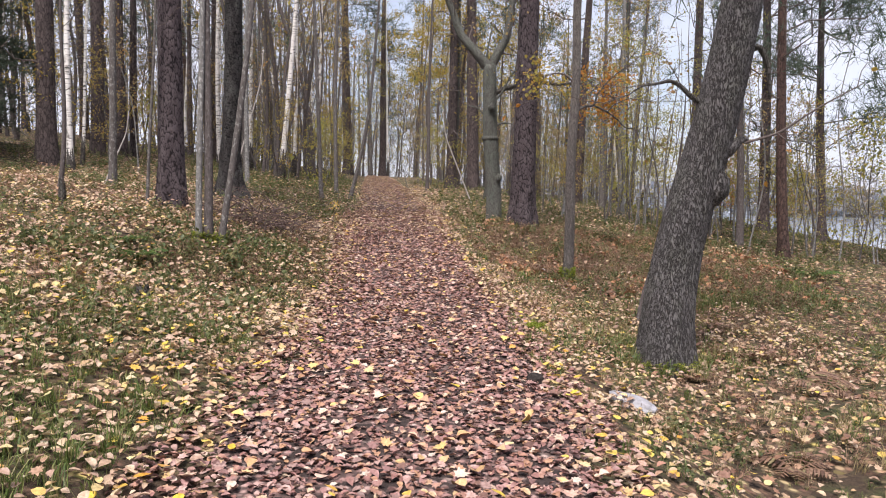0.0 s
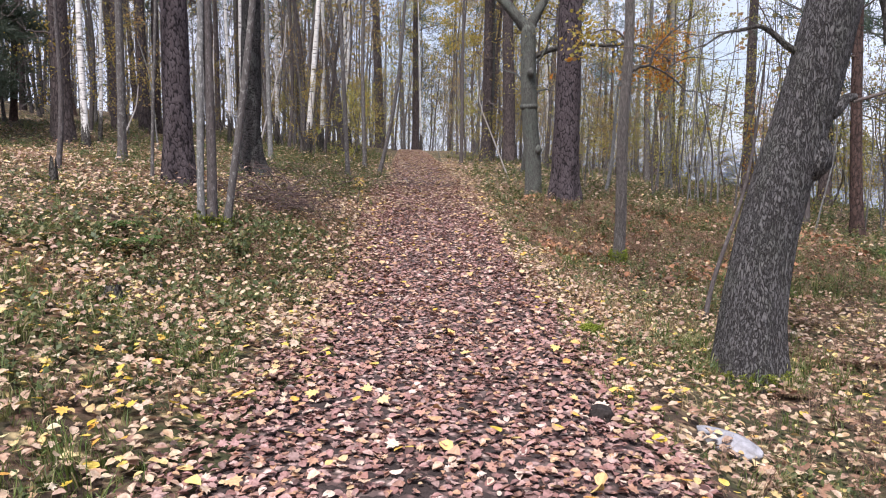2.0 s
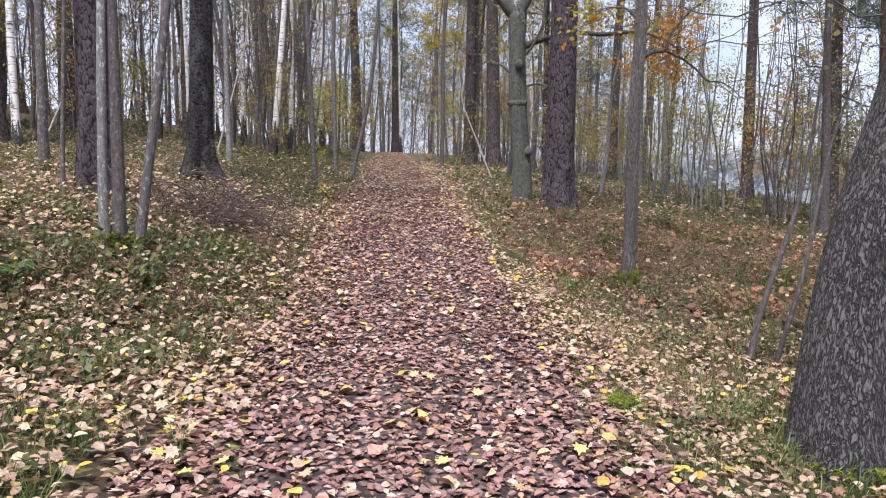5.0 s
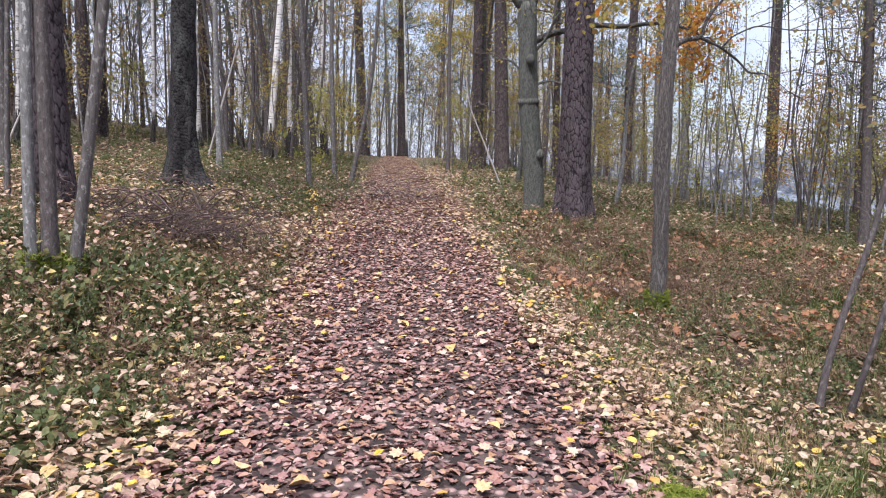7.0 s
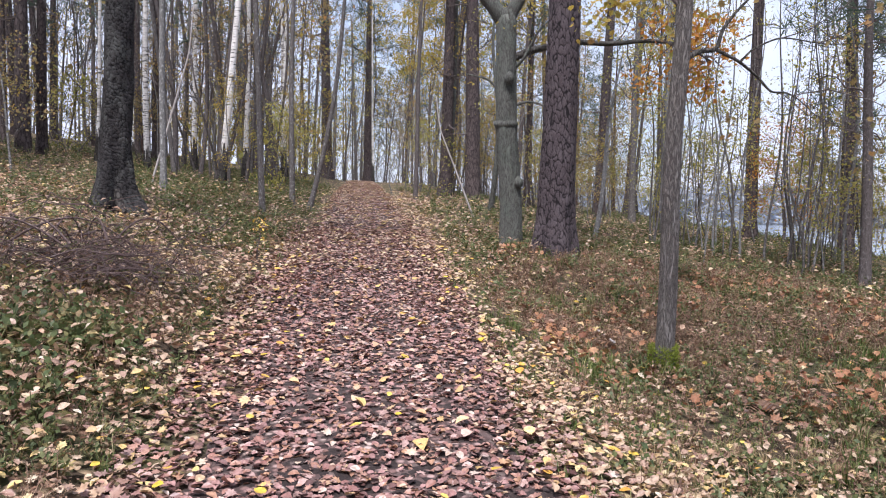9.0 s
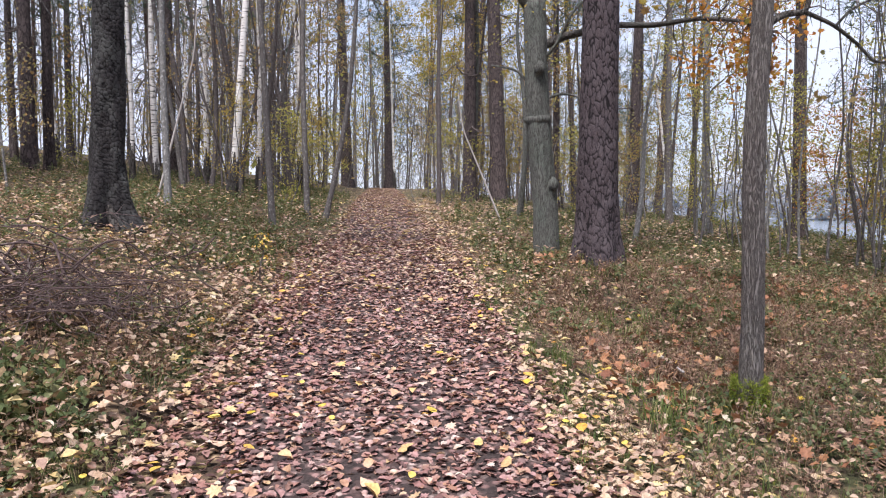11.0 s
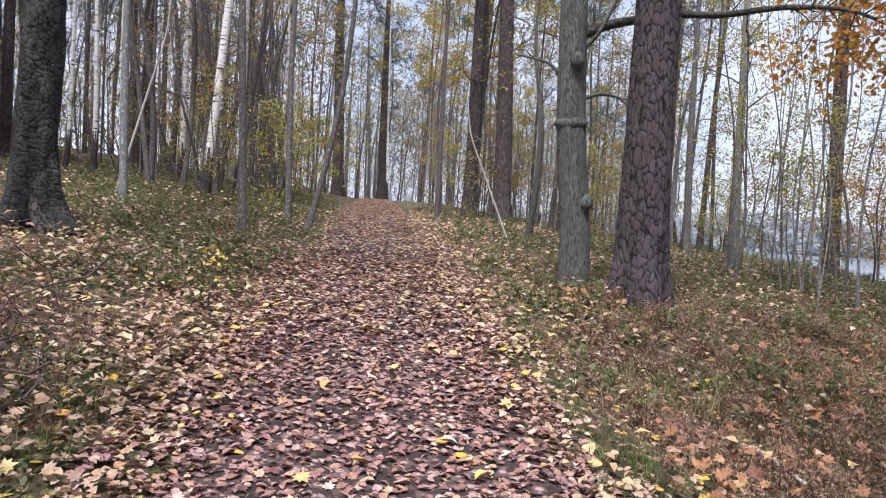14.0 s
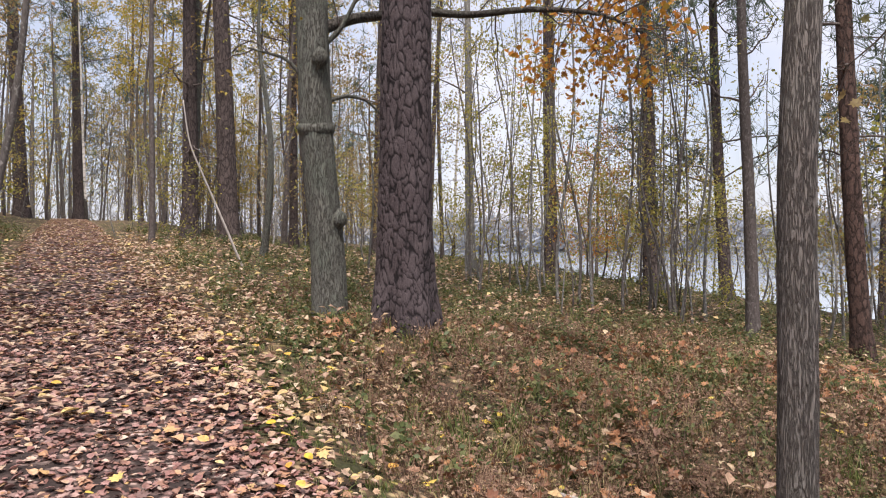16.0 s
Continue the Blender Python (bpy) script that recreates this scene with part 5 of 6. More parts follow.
# twiggy bushes that fill the gaps between the trunks
bushes = []
for k in range(4):
    bushes.append(broadleaf("bush", -5.2 + 3.6 * k, 31 + 1.3 * k, 0.016 + 0.003 * k, 2.4 + 0.6 * k, (0.06 * (k % 3 - 1), 0.03), 760 + k, "thin twiggy bush with a few yellowish leaves", (BARK_THIN, BARK_PALE)[k % 2], (GREENISH, None, YELLOW, OCHRE)[k], 5, 0.12, 12, 3, 0.06, 0.12, 1.1, "bushes of the wood", levels=2))
placed = 0
while placed < 64:
    x, y = own.uniform(-13, 9), own.uniform(20, 44)
    if abs(x - float(path_x(y))) < 2.0 or (x > 0 and y < 24) or (shore_gap(x, y) and own.random() < 0.6):
        continue
    placed += 1
    copy_thing(bushes[int(own.integers(4))], pose(x, y, ground_at(x, y), own.normal() * 4, own.normal() * 4, own.uniform(0, 360)) @ Matrix.Scale(own.uniform(0.7, 1.3), 4))

# low bushes round the far end of the path
for k in range(26):
    y = own.uniform(38, 62)
    x = float(path_x(y)) + (1 if k % 2 else -1) * own.uniform(1.8, 9)
    copy_thing(bushes[k % 4], pose(x, y, ground_at(x, y), own.normal() * 4, own.normal() * 4, own.uniform(0, 360)) @ Matrix.Scale(own.uniform(1.0, 1.7), 4))

# grey thicket before the water
for k in range(46):
    y = own.uniform(17, 33)
    x = 0.52 * (y - 7) + own.uniform(0.5, 10)
    copy_thing(bushes[(1, 1, 3, 0)[k % 4]], pose(x, y, ground_at(x, y), own.normal() * 5, own.normal() * 5, own.uniform(0, 360)) @ Matrix.Scale(own.uniform(0.8, 1.5), 4))

# yellow trees round the far end of the path
for k, (x, y) in enumerate(((-0.6, 35.5), (0.8, 38.5), (-6.2, 40), (2.6, 34.5), (-1.2, 43), (4.8, 37.5), (-7.5, 37), (-2.2, 55), (-0.4, 50), (-4.6, 56), (1.8, 46), (-6.8, 47))):
    broadleaf("maple_tree", x, y, 0.06, 9 + 0.4 * k, (0.02, 0), 700 + k, "slim tree with yellow leaves at the end of the path", BARK_BROWN, (YELLOW, YELLOW, OCHRE)[k % 3], 8, 0.46, 12, 20, 0.10, 0.12, 2.6, "yellow trees of the wood", spread=0.2)

far_wood((-48, -9, 50, 95), 100, 8000, 601, (0.12, 0.34, 0.16, 0.3), 2200)
far_wood((-9, 4, 58, 95), 34, 9000, 604, (0.34, 0.2, 0.16, 0.3), 2200)
far_wood((4, 20, 62, 100), 40, 9000, 602, (0.15, 0.28, 0.2, 0.37), 2400)
far_wood((-55, -26, 5, 50), 60, 3500, 603, (0.1, 0.34, 0.2, 0.3), 1200)
far_wood((-24, -5, 27, 50), 20, 2600, 605, (0.1, 0.36, 0.16, 0.35), 1500)


def far_shore():
    """A low wooded shore across the water; distance haze is put into its leaf colour."""
    own = np.random.default_rng(400)
    root = tagged(new("backdrop"), "low wooded far shore, its autumn haze painted into the leaf colours", "far shore", kind="structure")
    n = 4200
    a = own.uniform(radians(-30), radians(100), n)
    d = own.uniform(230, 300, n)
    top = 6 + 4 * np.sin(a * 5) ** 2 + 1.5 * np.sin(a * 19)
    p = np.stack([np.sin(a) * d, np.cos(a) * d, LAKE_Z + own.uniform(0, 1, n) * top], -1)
    part("far_trees", mesh_of("far_trees", *strewn(TUFT, p, turned(n, 0.5, own), own.uniform(3, 5.5, n)), HAZE_PAINTED), root)
    return root


far_shore()


# ---- undergrowth and fallen leaves ----
def patchy(x, y, seed):
    r = np.random.default_rng(seed)
    k = r.uniform(0.5, 2.6, (6, 2)) * r.choice([-1, 1], (6, 2))
    ph = r.uniform(0, 6.28, 6)
    return sum(np.sin(k[i, 0] * x + k[i, 1] * y + ph[i]) for i in range(6)) / 6


def spots(n, box, weight, seed):
    """n places in a box of the plan, thinned by weight(x, y, sideways)."""
    r = np.random.default_rng(seed)
    x, y = r.uniform(box[0], box[1], n), r.uniform(box[2], box[3], n)
    s = x - path_x(y)
    keep = r.random(n) < weight(x, y, s)
    return x[keep], y[keep], r


def carpet(name, template, mat, n, box, weight, seed, size, tilt, lift, label, category):
    x, y, r = spots(n, box, weight, seed)
    p = np.stack([x, y, height(x, y) + r.uniform(lift[0], lift[1], len(x))], -1)
    me = mesh_of(name, *strewn(template, p, turned(len(x), tilt, r), r.uniform(size[0], size[1], len(x))), mat)
    return tagged(part(name, me, None), label, category, kind="stuff")


def sprig(seed, stems, leaves, leaf):
    """A small bush of wiry stems with little leaves, one metre high before scaling."""
    r = np.random.default_rng(seed)
    sp = Soup()
    for k in range(stems):
        a, lean = r.uniform(0, 6.28), r.uniform(0.15, 0.8)
        d = np.array([math.cos(a) * lean, math.sin(a) * lean, 1.0]) * r.uniform(0.6, 1.0)
        side = np.array([-math.sin(a), math.cos(a), 0]) * 0.012
        sp.add([-side, side, d + side * 0.4, d - side * 0.4], [0, 1, 2, 3], [4])
        for q in range(leaves):
            c = d * r.uniform(0.25, 1.05) + r.normal(size=3) * 0.07
            sp.add(*strewn(DIAMOND, c[None], turned(1, 1.0, r), [leaf * r.uniform(0.7, 1.3)]))
    return np.concatenate(sp.v), np.concatenate(sp.l), np.concatenate(sp.s)


def tuft(seed, blades, width=0.02):
    """A tussock of bent blades, one metre high before scaling."""
    r = np.random.default_rng(seed)
    sp = Soup()
    for k in range(blades):
        a, lean = r.uniform(0, 6.28), r.uniform(0.1, 0.9)
        b = r.normal(size=3) * [0.12, 0.12, 0]
        d = np.array([math.cos(a), math.sin(a), 0])
        s = np.array([-d[1], d[0], 0]) * width
        h = r.uniform(0.5, 1.0)
        m, t_ = b + d * lean * 0.35 * h + [0, 0, 0.65 * h], b + d * lean * h + [0, 0, h * (1 - 0.35 * lean)]
        sp.add([b - s, b + s, m + s * 0.8, m - s * 0.8, t_], [0, 1, 2, 3, 3, 2, 4], [4, 3])
    return np.concatenate(sp.v), np.concatenate(sp.l), np.concatenate(sp.s)


def verge(s, inner=1.05, outer=1.7):
    return ramp(inner, outer, np.abs(s))


carpet("leaf_litter", LOBED, LITTER, 18000, (-4.2, 1.8, 0.8, 19), lambda x, y, s: (s > -1.35) * (s < 1.35 - 0.2 * ramp(9.5, 12, y)) * 0.85, 501, (0.04, 0.08), 0.4, (0.012, 0.04), "pinkish brown fallen maple leaves lying on the path", "fallen leaves")
carpet("leaf_litter", OVAL, LITTER, 68000, (-4.2, 1.8, 0.8, 19.5), lambda x, y, s: (s > -1.3) * (s < 1.3 - 0.15 * ramp(9.5, 12, y)) * 0.9, 502, (0.028, 0.066), 0.4, (0.012, 0.035), "brown and tan fallen leaves lying on the path", "fallen leaves")
carpet("leaf_litter", BLADE, LITTER, 8000, (-6, 0.8, 18.5, 52), lambda x, y, s: (np.abs(s) < 1.05 - 0.008 * (y - 13)) * 0.95, 503, (0.09, 0.15), 0.16, (0.05, 0.075), "brown and tan fallen leaves lying on the path", "fallen leaves")
carpet("leaf_litter", OVAL, LITTER_SIDE, 66000, (-10, 7, -2.5, 18), lambda x, y, s: (1 - (0.8 - 0.45 * (y < 10.8)) * ramp(1.6 - 0.5 * (y > 10.8), 2.4 - 0.8 * (y > 10.8), s)) * ramp(0.8, 1.3, np.abs(s)) * (0.26 + 0.5 * (np.abs(s) < 2.0) + 0.25 * (s < -2.0) * (y < 9) + 0.4 * patchy(x, y, 1)), 504, (0.03, 0.066), 0.45, (0.015, 0.07), "tan and yellowish fallen leaves strewn over moss and grass", "fallen leaves")
carpet("leaf_litter", LOBED, LITTER_SIDE, 14000, (-8, 7, -2.5, 16), lambda x, y, s: (1 - (0.8 - 0.45 * (y < 10.8)) * ramp(1.6 - 0.5 * (y > 10.8), 2.4 - 0.8 * (y > 10.8), s)) * ramp(0.8, 1.3, np.abs(s)) * (0.35 + 0.4 * (np.abs(s) < 2.2) + 0.3 * patchy(x, y, 2)), 505, (0.042, 0.08), 0.45, (0.015, 0.08), "tan and orange fallen maple leaves strewn over the verge", "fallen leaves")
carpet("leaf_litter", BLADE, LITTER_SIDE, 34000, (-14, 12, 14, 34), lambda x, y, s: ramp(0.8, 1.3, np.abs(s)) * (0.4 + 0.5 * patchy(x, y, 3)), 506, (0.06, 0.11), 0.4, (0.02, 0.09), "tan fallen leaves on the forest floor", "fallen leaves")
carpet("leaf_litter", OVAL_FLAT, LITTER_BRIGHT, 6500, (-6, 5, 1, 17), lambda x, y, s: (0.07 + 0.22 * ramp(0.4, 1.2, np.abs(s))) * (1 - 0.6 * ramp(1.8, 2.6, s)), 507, (0.04, 0.085), 0.35, (0.03, 0.10), "fresh yellow birch and aspen leaves", "fallen leaves")
carpet("leaf_litter", BLADE, LITTER_SIDE, 14000, (-6, 0.8, 15, 52), lambda x, y, s: (np.abs(s) < 1.05 - 0.008 * (y - 13)) * 0.95, 508, (0.08, 0.13), 0.14, (0.055, 0.08), "tan fallen leaves lying far along the path", "fallen leaves")
SPRIG, SPRIG_B, HEATH = sprig(1, 5, 6, 0.17), sprig(2, 4, 6, 0.2), sprig(3, 7, 4, 0.13)
GREEN_SIDE = lambda x, y, s: verge(s, 1.15, 1.9)
carpet("blueberry_undergrowth", SPRIG, BERRY, 9000, (-11, 6.5, -1, 18), lambda x, y, s: GREEN_SIDE(x, y, s) * np.clip(0.42 - 0.2 * (s > 0) - 0.4 * ((s < 0) & (y > 12)) + 1.4 * patchy(x, y, 11), 0, 1), 511, (0.13, 0.28), 0.2, (-0.02, 0.0), "low green blueberry bushes on the forest floor", "undergrowth")
carpet("blueberry_undergrowth", SPRIG_B, BERRY, 5200, (-15, 14, 16, 36), lambda x, y, s: GREEN_SIDE(x, y, s) * np.clip(0.55 + 0.7 * patchy(x, y, 12), 0, 1), 512, (0.18, 0.32), 0.2, (-0.02, 0.0), "green blueberry bushes under the trees", "undergrowth")
carpet("withered_undergrowth", HEATH, BRACKEN, 5400, (-7, 7.5, 3, 22), lambda x, y, s: verge(s, 1.2, 1.8) * np.clip(0.15 + 0.45 * (s > 0) + 0.9 * patchy(x, y, 13), 0, 1), 513, (0.12, 0.24), 0.3, (-0.02, 0.0), "withered reddish brown undergrowth", "undergrowth")
TUFT_G, TUFT_S, TUFT_LOW = tuft(5, 16, 0.012), tuft(6, 22, 0.009), tuft(7, 9, 0.022)
carpet("grass", TUFT_G, GRASS, 5200, (-6, 7, 1, 20), lambda x, y, s: verge(s, 1.1, 1.5) * np.clip(0.3 + 0.9 * patchy(x, y, 14), 0, 1), 514, (0.10, 0.22), 0.2, (-0.02, 0.0), "tufts of green grass among the leaves", "grass")
carpet("grass", TUFT_S, STRAW, 1500, (-4, 4, 2, 24), lambda x, y, s: ramp(0.95, 1.15, s) * (1 - ramp(1.5, 1.9, s)) * 0.9, 515, (0.08, 0.17), 0.3, (-0.02, 0.0), "dry yellowish grass along the edge of the path", "grass")
carpet("grass", TUFT_LOW, GRASS, 13000, (-9, 7, -2, 18), lambda x, y, s: verge(s, 1.15, 1.6) * (0.75 + 0.4 * patchy(x, y, 16)), 516, (0.035, 0.095), 0.3, (-0.01, 0.0), "short grass and moss between the leaves", "grass")
carpet("grass", TUFT_G, GRASS, 620, (-4.2, -1.2, 2.2, 6.8), lambda x, y, s: verge(s, 1.2, 1.7) * 0.8, 517, (0.12, 0.26), 0.3, (-0.02, 0.0), "long green grass beside the path", "grass")
carpet("leaf_litter", LOBED, RUSSET, 6500, (0.6, 9, 3, 22), lambda x, y, s: ramp(1.2, 2.0, s) * (0.6 + 0.7 * patchy(x, y, 17)), 518, (0.05, 0.10), 0.6, (0.02, 0.12), "russet brown fallen leaves among withered plants", "fallen leaves")
carpet("leaf_litter", OVAL, RUSSET, 14000, (-14, -1, 6, 22), lambda x, y, s: ramp(1.2, 1.8, -s) * (0.5 + 0.8 * patchy(x, y, 18)), 519, (0.04, 0.085), 0.6, (0.02, 0.10), "russet brown fallen leaves on the bank", "fallen leaves")
carpet("withered_undergrowth", HEATH, BRACKEN, 900, (-3.6, -1.2, 8.5, 14.5), lambda x, y, s: verge(s, 1.15, 1.6) * 0.75, 520, (0.12, 0.24), 0.35, (-0.02, 0.0), "withered brown plants along the bank", "undergrowth")
carpet("withered_undergrowth", HEATH, BRACKEN, 1800, (1.0, 6.5, 13.5, 19), lambda x, y, s: verge(s, 1.3, 2.2) * 0.7, 521, (0.14, 0.28), 0.35, (-0.02, 0.0), "withered russet plants round the pine", "undergrowth")
carpet("leaf_litter", OVAL, LITTER_SIDE, 9000, (-4, 2.5, 15, 30), lambda x, y, s: ramp(0.6, 0.9, s) * (1 - ramp(1.8, 3.0, s)), 522, (0.06, 0.10), 0.4, (0.02, 0.05), "tan fallen leaves along the edge of the path", "fallen leaves")
carpet("grass", TUFT_G, GRASS, 1300, (1.2, 6.5, 10.5, 18), lambda x, y, s: verge(s, 1.4, 2.2) * np.clip(0.3 + 1.2 * patchy(x, y, 19), 0, 1), 523, (0.18, 0.34), 0.25, (-0.02, 0.0), "tall green grass near the pine", "grass")
carpet("grass", TUFT_S, STRAW, 420, (1.0, 5, 4, 17), lambda x, y, s: verge(s, 1.2, 1.8) * np.clip(0.3 + 1.2 * patchy(x, y, 20), 0, 1), 524, (0.14, 0.3), 0.3, (-0.02, 0.0), "dry bleached grass tussocks", "grass")
r = np.random.default_rng(801)
brown_fern = fern(2.9, 14.2, 0.3, 7, 115, "small withered russet fern on the verge", BRACKEN)
brown_fern["group"] = "withered ferns"
for k in range(26):
    y = r.uniform(7, 18.5)
    side = 1 if r.random() < 0.75 else -1
    x = float(path_x(y)) + side * r.uniform(1.7, 5.0)
    copy_thing(brown_fern, pose(x, y, ground_at(x, y), r.normal() * 6, r.normal() * 6, r.uniform(0, 360)) @ Matrix.Scale(r.uniform(0.6, 1.3), 4))


# single large leaves on the path, each a piece of its own
def single_leaf_material():
    m, n, l, b = material("single_leaf", 0.42)
    o = n.new("ShaderNodeObjectInfo")
    rp = ramp_node(n, [(0.0, (0.60, 0.40, 0.34)), (0.2, (0.62, 0.44, 0.22)), (0.4, (0.44, 0.24, 0.19)), (0.55, (0.60, 0.48, 0.40)), (0.7, (0.56, 0.32, 0.18)), (0.85, (0.66, 0.50, 0.18)), (1.0, (0.34, 0.18, 0.14))])
    l.new(o.outputs["Random"], rp.inputs[0])
    f = noise_node(n, l, coords(n, l, (1, 1, 1)), 6.0, 4, 0.7)
    k = ramp_node(n, [(0.3, (0.65, 0.6, 0.55)), (0.65, (1.1, 1.08, 1.05))])
    l.new(f.outputs[0], k.inputs[0])
    l.new(mix_node(n, l, 1.0, rp.outputs[0], k.outputs[0], "MULTIPLY"), b.inputs["Base Color"])
    return m


LEAF = single_leaf_material()
leaf_meshes = [mesh_of("leaf", t_[0], t_[1], t_[2], LEAF) for t_ in (oval_leaf(0.75, 0.16), oval_leaf(0.9, 0.22), lobed_leaf(0.22), lobed_leaf(0.1), oval_leaf(0.6, -0.12))]
r = np.random.default_rng(802)
for k in range(300):
    y = 2.3 + 12.5 * r.random() ** 1.2
    x = float(path_x(y)) + r.normal() * 0.75
    ob = part("leaf", leaf_meshes[int(r.integers(5))], bpy.data.objects["path"])
    ob.matrix_basis = pose(x, y, ground_at(x, y) + 0.05, r.normal() * 14, r.normal() * 14, r.uniform(0, 360)) @ Matrix.Scale(r.uniform(0.06, 0.105), 4)
carpet("blueberry_undergrowth", SPRIG, BERRY, 700, (-3.6, -1.0, 8.0, 13.5), lambda x, y, s: verge(s, 1.15, 1.5) * 0.8, 525, (0.12, 0.24), 0.25, (-0.02, 0.0), "low green blueberry bushes on the bank", "undergrowth")
carpet("leaf_litter", LOBED, LITTER_SIDE, 2600, (-4.5, -0.8, 5, 14), lambda x, y, s: ramp(0.9, 1.2, -s) * 0.8, 526, (0.045, 0.09), 0.6, (0.03, 0.12), "tan and orange maple leaves on the bank", "fallen leaves")
carpet("blueberry_undergrowth", SPRIG_B, BERRY, 2200, (-9, -1.5, 17.5, 34), lambda x, y, s: ramp(0.9, 1.3, -s) * (1 - ramp(4, 6, -s)) * 0.7, 527, (0.14, 0.26), 0.25, (-0.02, 0.0), "dense green undergrowth beside the bend of the path", "undergrowth")
carpet("leaf_litter", BLADE, LITTER_SIDE, 15000, (-10, -1.4, 10, 20), lambda x, y, s: ramp(1.1, 1.5, -s) * (0.55 + 0.7 * patchy(x, y, 21)), 528, (0.05, 0.10), 0.5, (0.04, 0.14), "tan fallen leaves covering the bank", "fallen leaves")
carpet("leaf_litter", OVAL, LITTER_SIDE, 4200, (0.9, 4.5, 5, 13), lambda x, y, s: ramp(1.2, 1.6, s) * (1 - 0.6 * ramp(2.5, 4, s)) * 0.6, 529, (0.036, 0.072), 0.6, (0.03, 0.12), "tan fallen leaves among grass on the verge", "fallen leaves")
OAK_LEAF = leafy("oak_leaves", [(0.0, (0.20, 0.085, 0.05)), (0.4, (0.36, 0.165, 0.085)), (0.75, (0.46, 0.25, 0.13)), (1.0, (0.26, 0.11, 0.06))], 0.2, 0.5)
carpet("leaf_litter", LOBED, OAK_LEAF, 6500, (1.0, 7.0, 11.5, 18.5), lambda x, y, s: ramp(1.3, 2.0, s) * np.clip(0.25 + 0.8 * patchy(x, y, 23), 0, 1), 530, (0.06, 0.12), 0.8, (0.03, 0.16), "rust coloured oak leaves caught in the grass", "fallen leaves")
carpet("moss", TUFT_LOW, MOSS, 5200, (1.2, 9.0, 8.0, 23), lambda x, y, s: ramp(1.2, 1.8, s) * np.clip(1.6 * patchy(x, y, 24), 0, 1), 531, (0.04, 0.09), 0.4, (0.0, 0.02), "patches of yellow-green moss on the forest floor", "moss")
carpet("blueberry_undergrowth", SPRIG, BERRY, 1500, (1.4, 8.0, 11, 23), lambda x, y, s: verge(s, 1.5, 2.3) * np.clip(0.45 + 0.9 * patchy(x, y, 25), 0, 1), 532, (0.13, 0.26), 0.25, (-0.02, 0.0), "green blueberry bushes between the pines", "undergrowth")
carpet("leaf_litter", OVAL, LITTER_SIDE, 17000, (-6.0, -0.8, 0.8, 9), lambda x, y, s: ramp(1.0, 1.4, -s) * (0.5 + 0.4 * patchy(x, y, 26)), 533, (0.035, 0.072), 0.5, (0.04, 0.12), "tan and yellow fallen leaves in the grass", "fallen leaves")
carpet("leaf_litter", LOBED, LITTER_BRIGHT, 700, (-5.0, -0.8, 0.8, 8), lambda x, y, s: ramp(1.0, 1.4, -s) * 0.7, 534, (0.042, 0.078), 0.5, (0.05, 0.13), "bright yellow maple leaves in the grass", "fallen leaves")
carpet("grass", TUFT_LOW, GRASS, 1800, (-4.5, -0.9, 0.8, 4.5), lambda x, y, s: verge(s, 1.1, 1.5) * 0.9, 535, (0.05, 0.12), 0.3, (-0.01, 0.0), "short green grass beside the path", "grass")
carpet("grass", TUFT_S, STRAW, 700, (1.2, 4.6, 7.6, 11), lambda x, y, s: verge(s, 1.4, 1.9) * np.clip(0.4 + 1.2 * patchy(x, y, 31), 0, 1), 541, (0.10, 0.24), 0.35, (-0.02, 0.0), "dry bleached grass on the verge", "grass")
carpet("leaf_litter", OVAL, LITTER_SIDE, 3200, (1.0, 5.0, 7.4, 11), lambda x, y, s: ramp(1.2, 1.6, s) * 0.6, 542, (0.036, 0.07), 0.6, (0.04, 0.13), "pale tan fallen leaves in bleached grass", "fallen leaves")
carpet("withered_undergrowth", HEATH, BRACKEN, 1900, (0.5, 6.0, 11.2, 18), lambda x, y, s: verge(s, 1.15, 1.5) * np.clip(0.5 + 1.0 * patchy(x, y, 33), 0, 1), 543, (0.12, 0.24), 0.25, (-0.02, 0.0), "withered russet plants along the verge", "undergrowth")
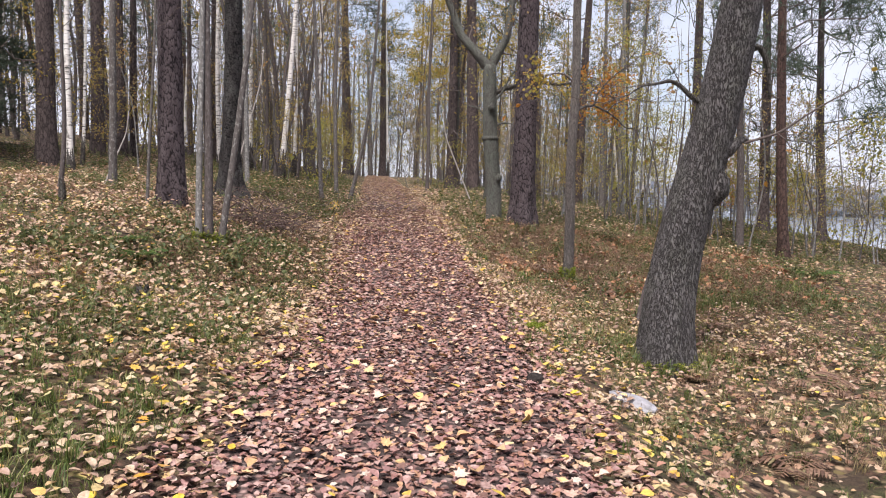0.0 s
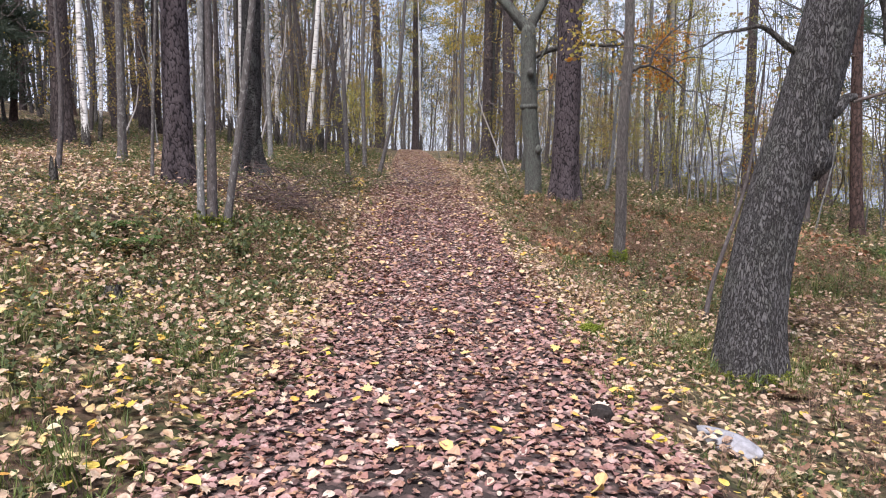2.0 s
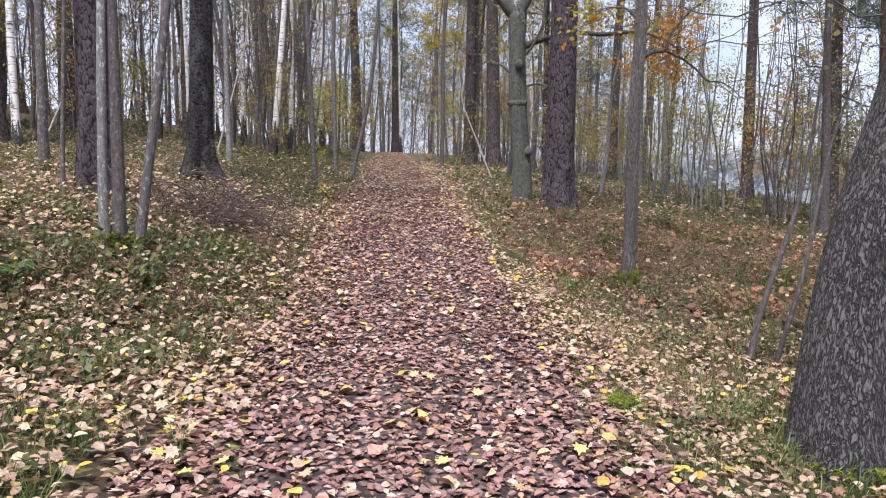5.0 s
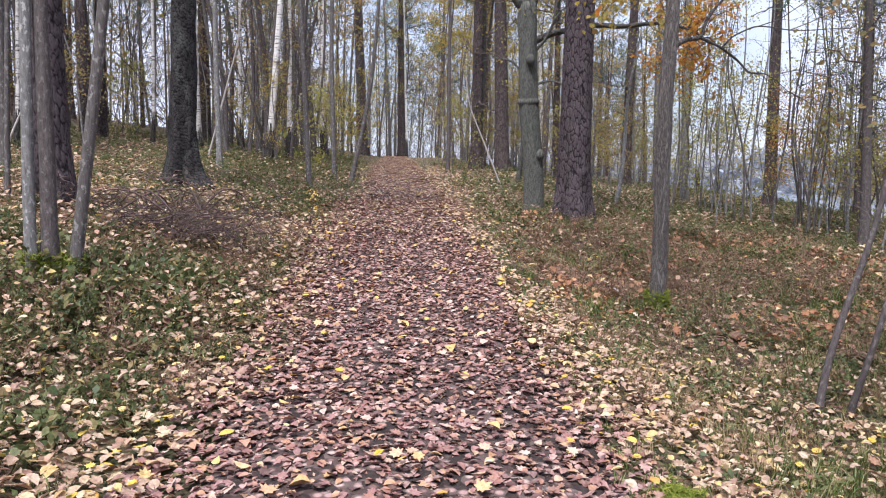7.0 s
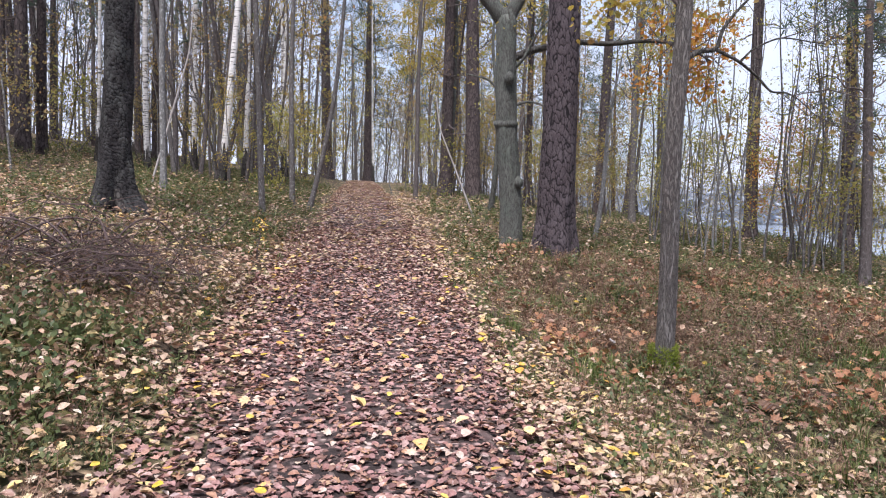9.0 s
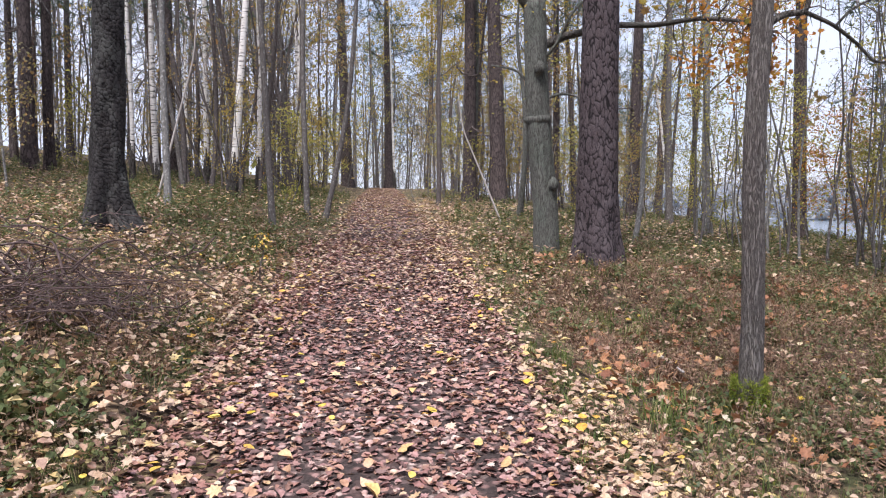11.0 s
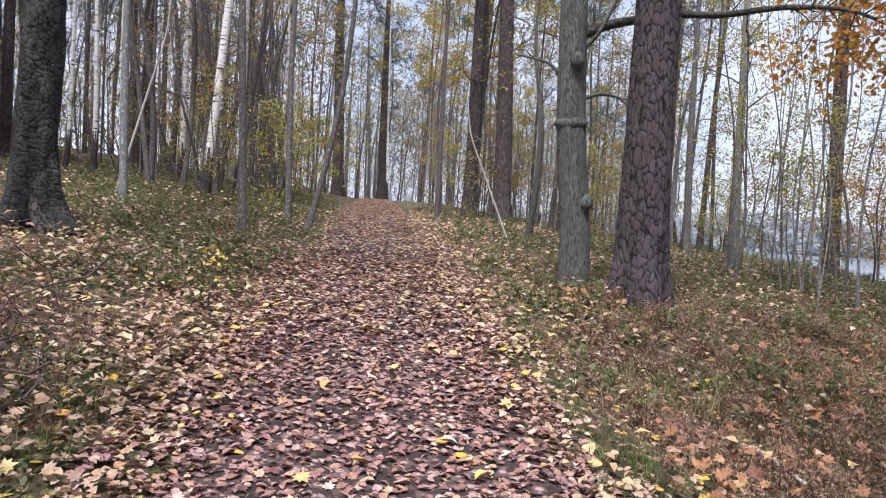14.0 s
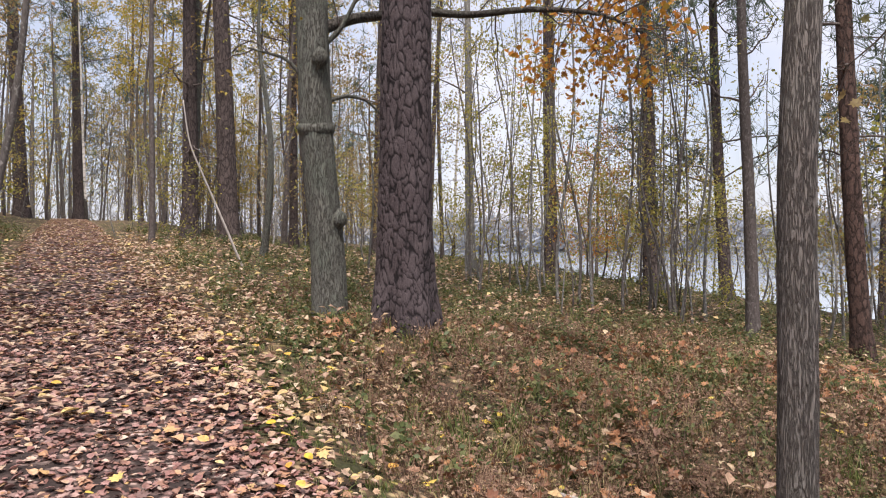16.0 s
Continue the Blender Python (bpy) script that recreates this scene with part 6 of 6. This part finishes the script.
carpet("leaf_litter", BLADE, LITTER_SIDE, 9000, (-9, 8, 13, 27), lambda x, y, s: ramp(1.0, 1.4, np.abs(s)) * (1 - 0.7 * (s > 0) * (y < 19)) * np.clip(0.45 + 0.9 * patchy(x, y, 35), 0, 1), 544, (0.07, 0.115), 0.5, (0.10, 0.24), "pale fallen leaves caught on the undergrowth", "fallen leaves")
carpet("blueberry_undergrowth", SPRIG_B, BERRY, 3200, (-9, 9, 14, 27), lambda x, y, s: verge(s, 1.2, 1.7) * np.clip(0.4 + 1.3 * patchy(x, y, 36), 0, 1), 545, (0.16, 0.34), 0.25, (-0.02, 0.0), "dark green clumps of undergrowth under the trees", "undergrowth")
carpet("blueberry_undergrowth", SPRIG, BERRY, 420, (-4.6, -1.9, 7.2, 11.2), lambda x, y, s: verge(s, 1.5, 2.1) * np.clip(0.5 + 1.2 * patchy(x, y, 37), 0, 1), 546, (0.26, 0.42), 0.3, (-0.04, 0.0), "tall green blueberry bushes in the hollow of the bank", "undergrowth")
carpet("grass", TUFT_G, GRASS, 150, (1.75, 3.3, 7.3, 9.2), lambda x, y, s: 0.8 + 0 * x, 547, (0.18, 0.32), 0.3, (-0.02, 0.0), "tall green grass beside the leaning stems", "grass")
carpet("grass", TUFT_LOW, GRASS, 900, (0.4, 1.6, 5.5, 14), lambda x, y, s: ramp(0.9, 1.05, s) * (1 - ramp(1.25, 1.45, s)), 548, (0.06, 0.13), 0.3, (-0.01, 0.0), "green grass along the edge of the path", "grass")
carpet("leaf_litter", OVAL, LITTER_SIDE, 2600, (0.2, 2.2, 8.5, 12.6), lambda x, y, s: ramp(0.85, 1.0, s) * (1 - ramp(1.5, 1.9, s)), 549, (0.035, 0.072), 0.5, (0.02, 0.07), "tan fallen leaves heaped along the edge of the path", "fallen leaves")
carpet("leaf_litter", OVAL, LITTER_SIDE, 2400, (-5.2, -1.2, 6.5, 12.5), lambda x, y, s: ramp(1.2, 1.6, -s) * 0.7, 550, (0.04, 0.075), 0.6, (0.12, 0.26), "pale leaves caught on bushes of the bank", "fallen leaves")
carpet("grass", TUFT_LOW, GRASS, 700, (-0.6, 1.6, 11, 18), lambda x, y, s: ramp(0.95, 1.1, s) * (1 - ramp(1.4, 1.7, s)), 551, (0.05, 0.12), 0.3, (-0.01, 0.0), "short dark grass along the edge of the path", "grass")
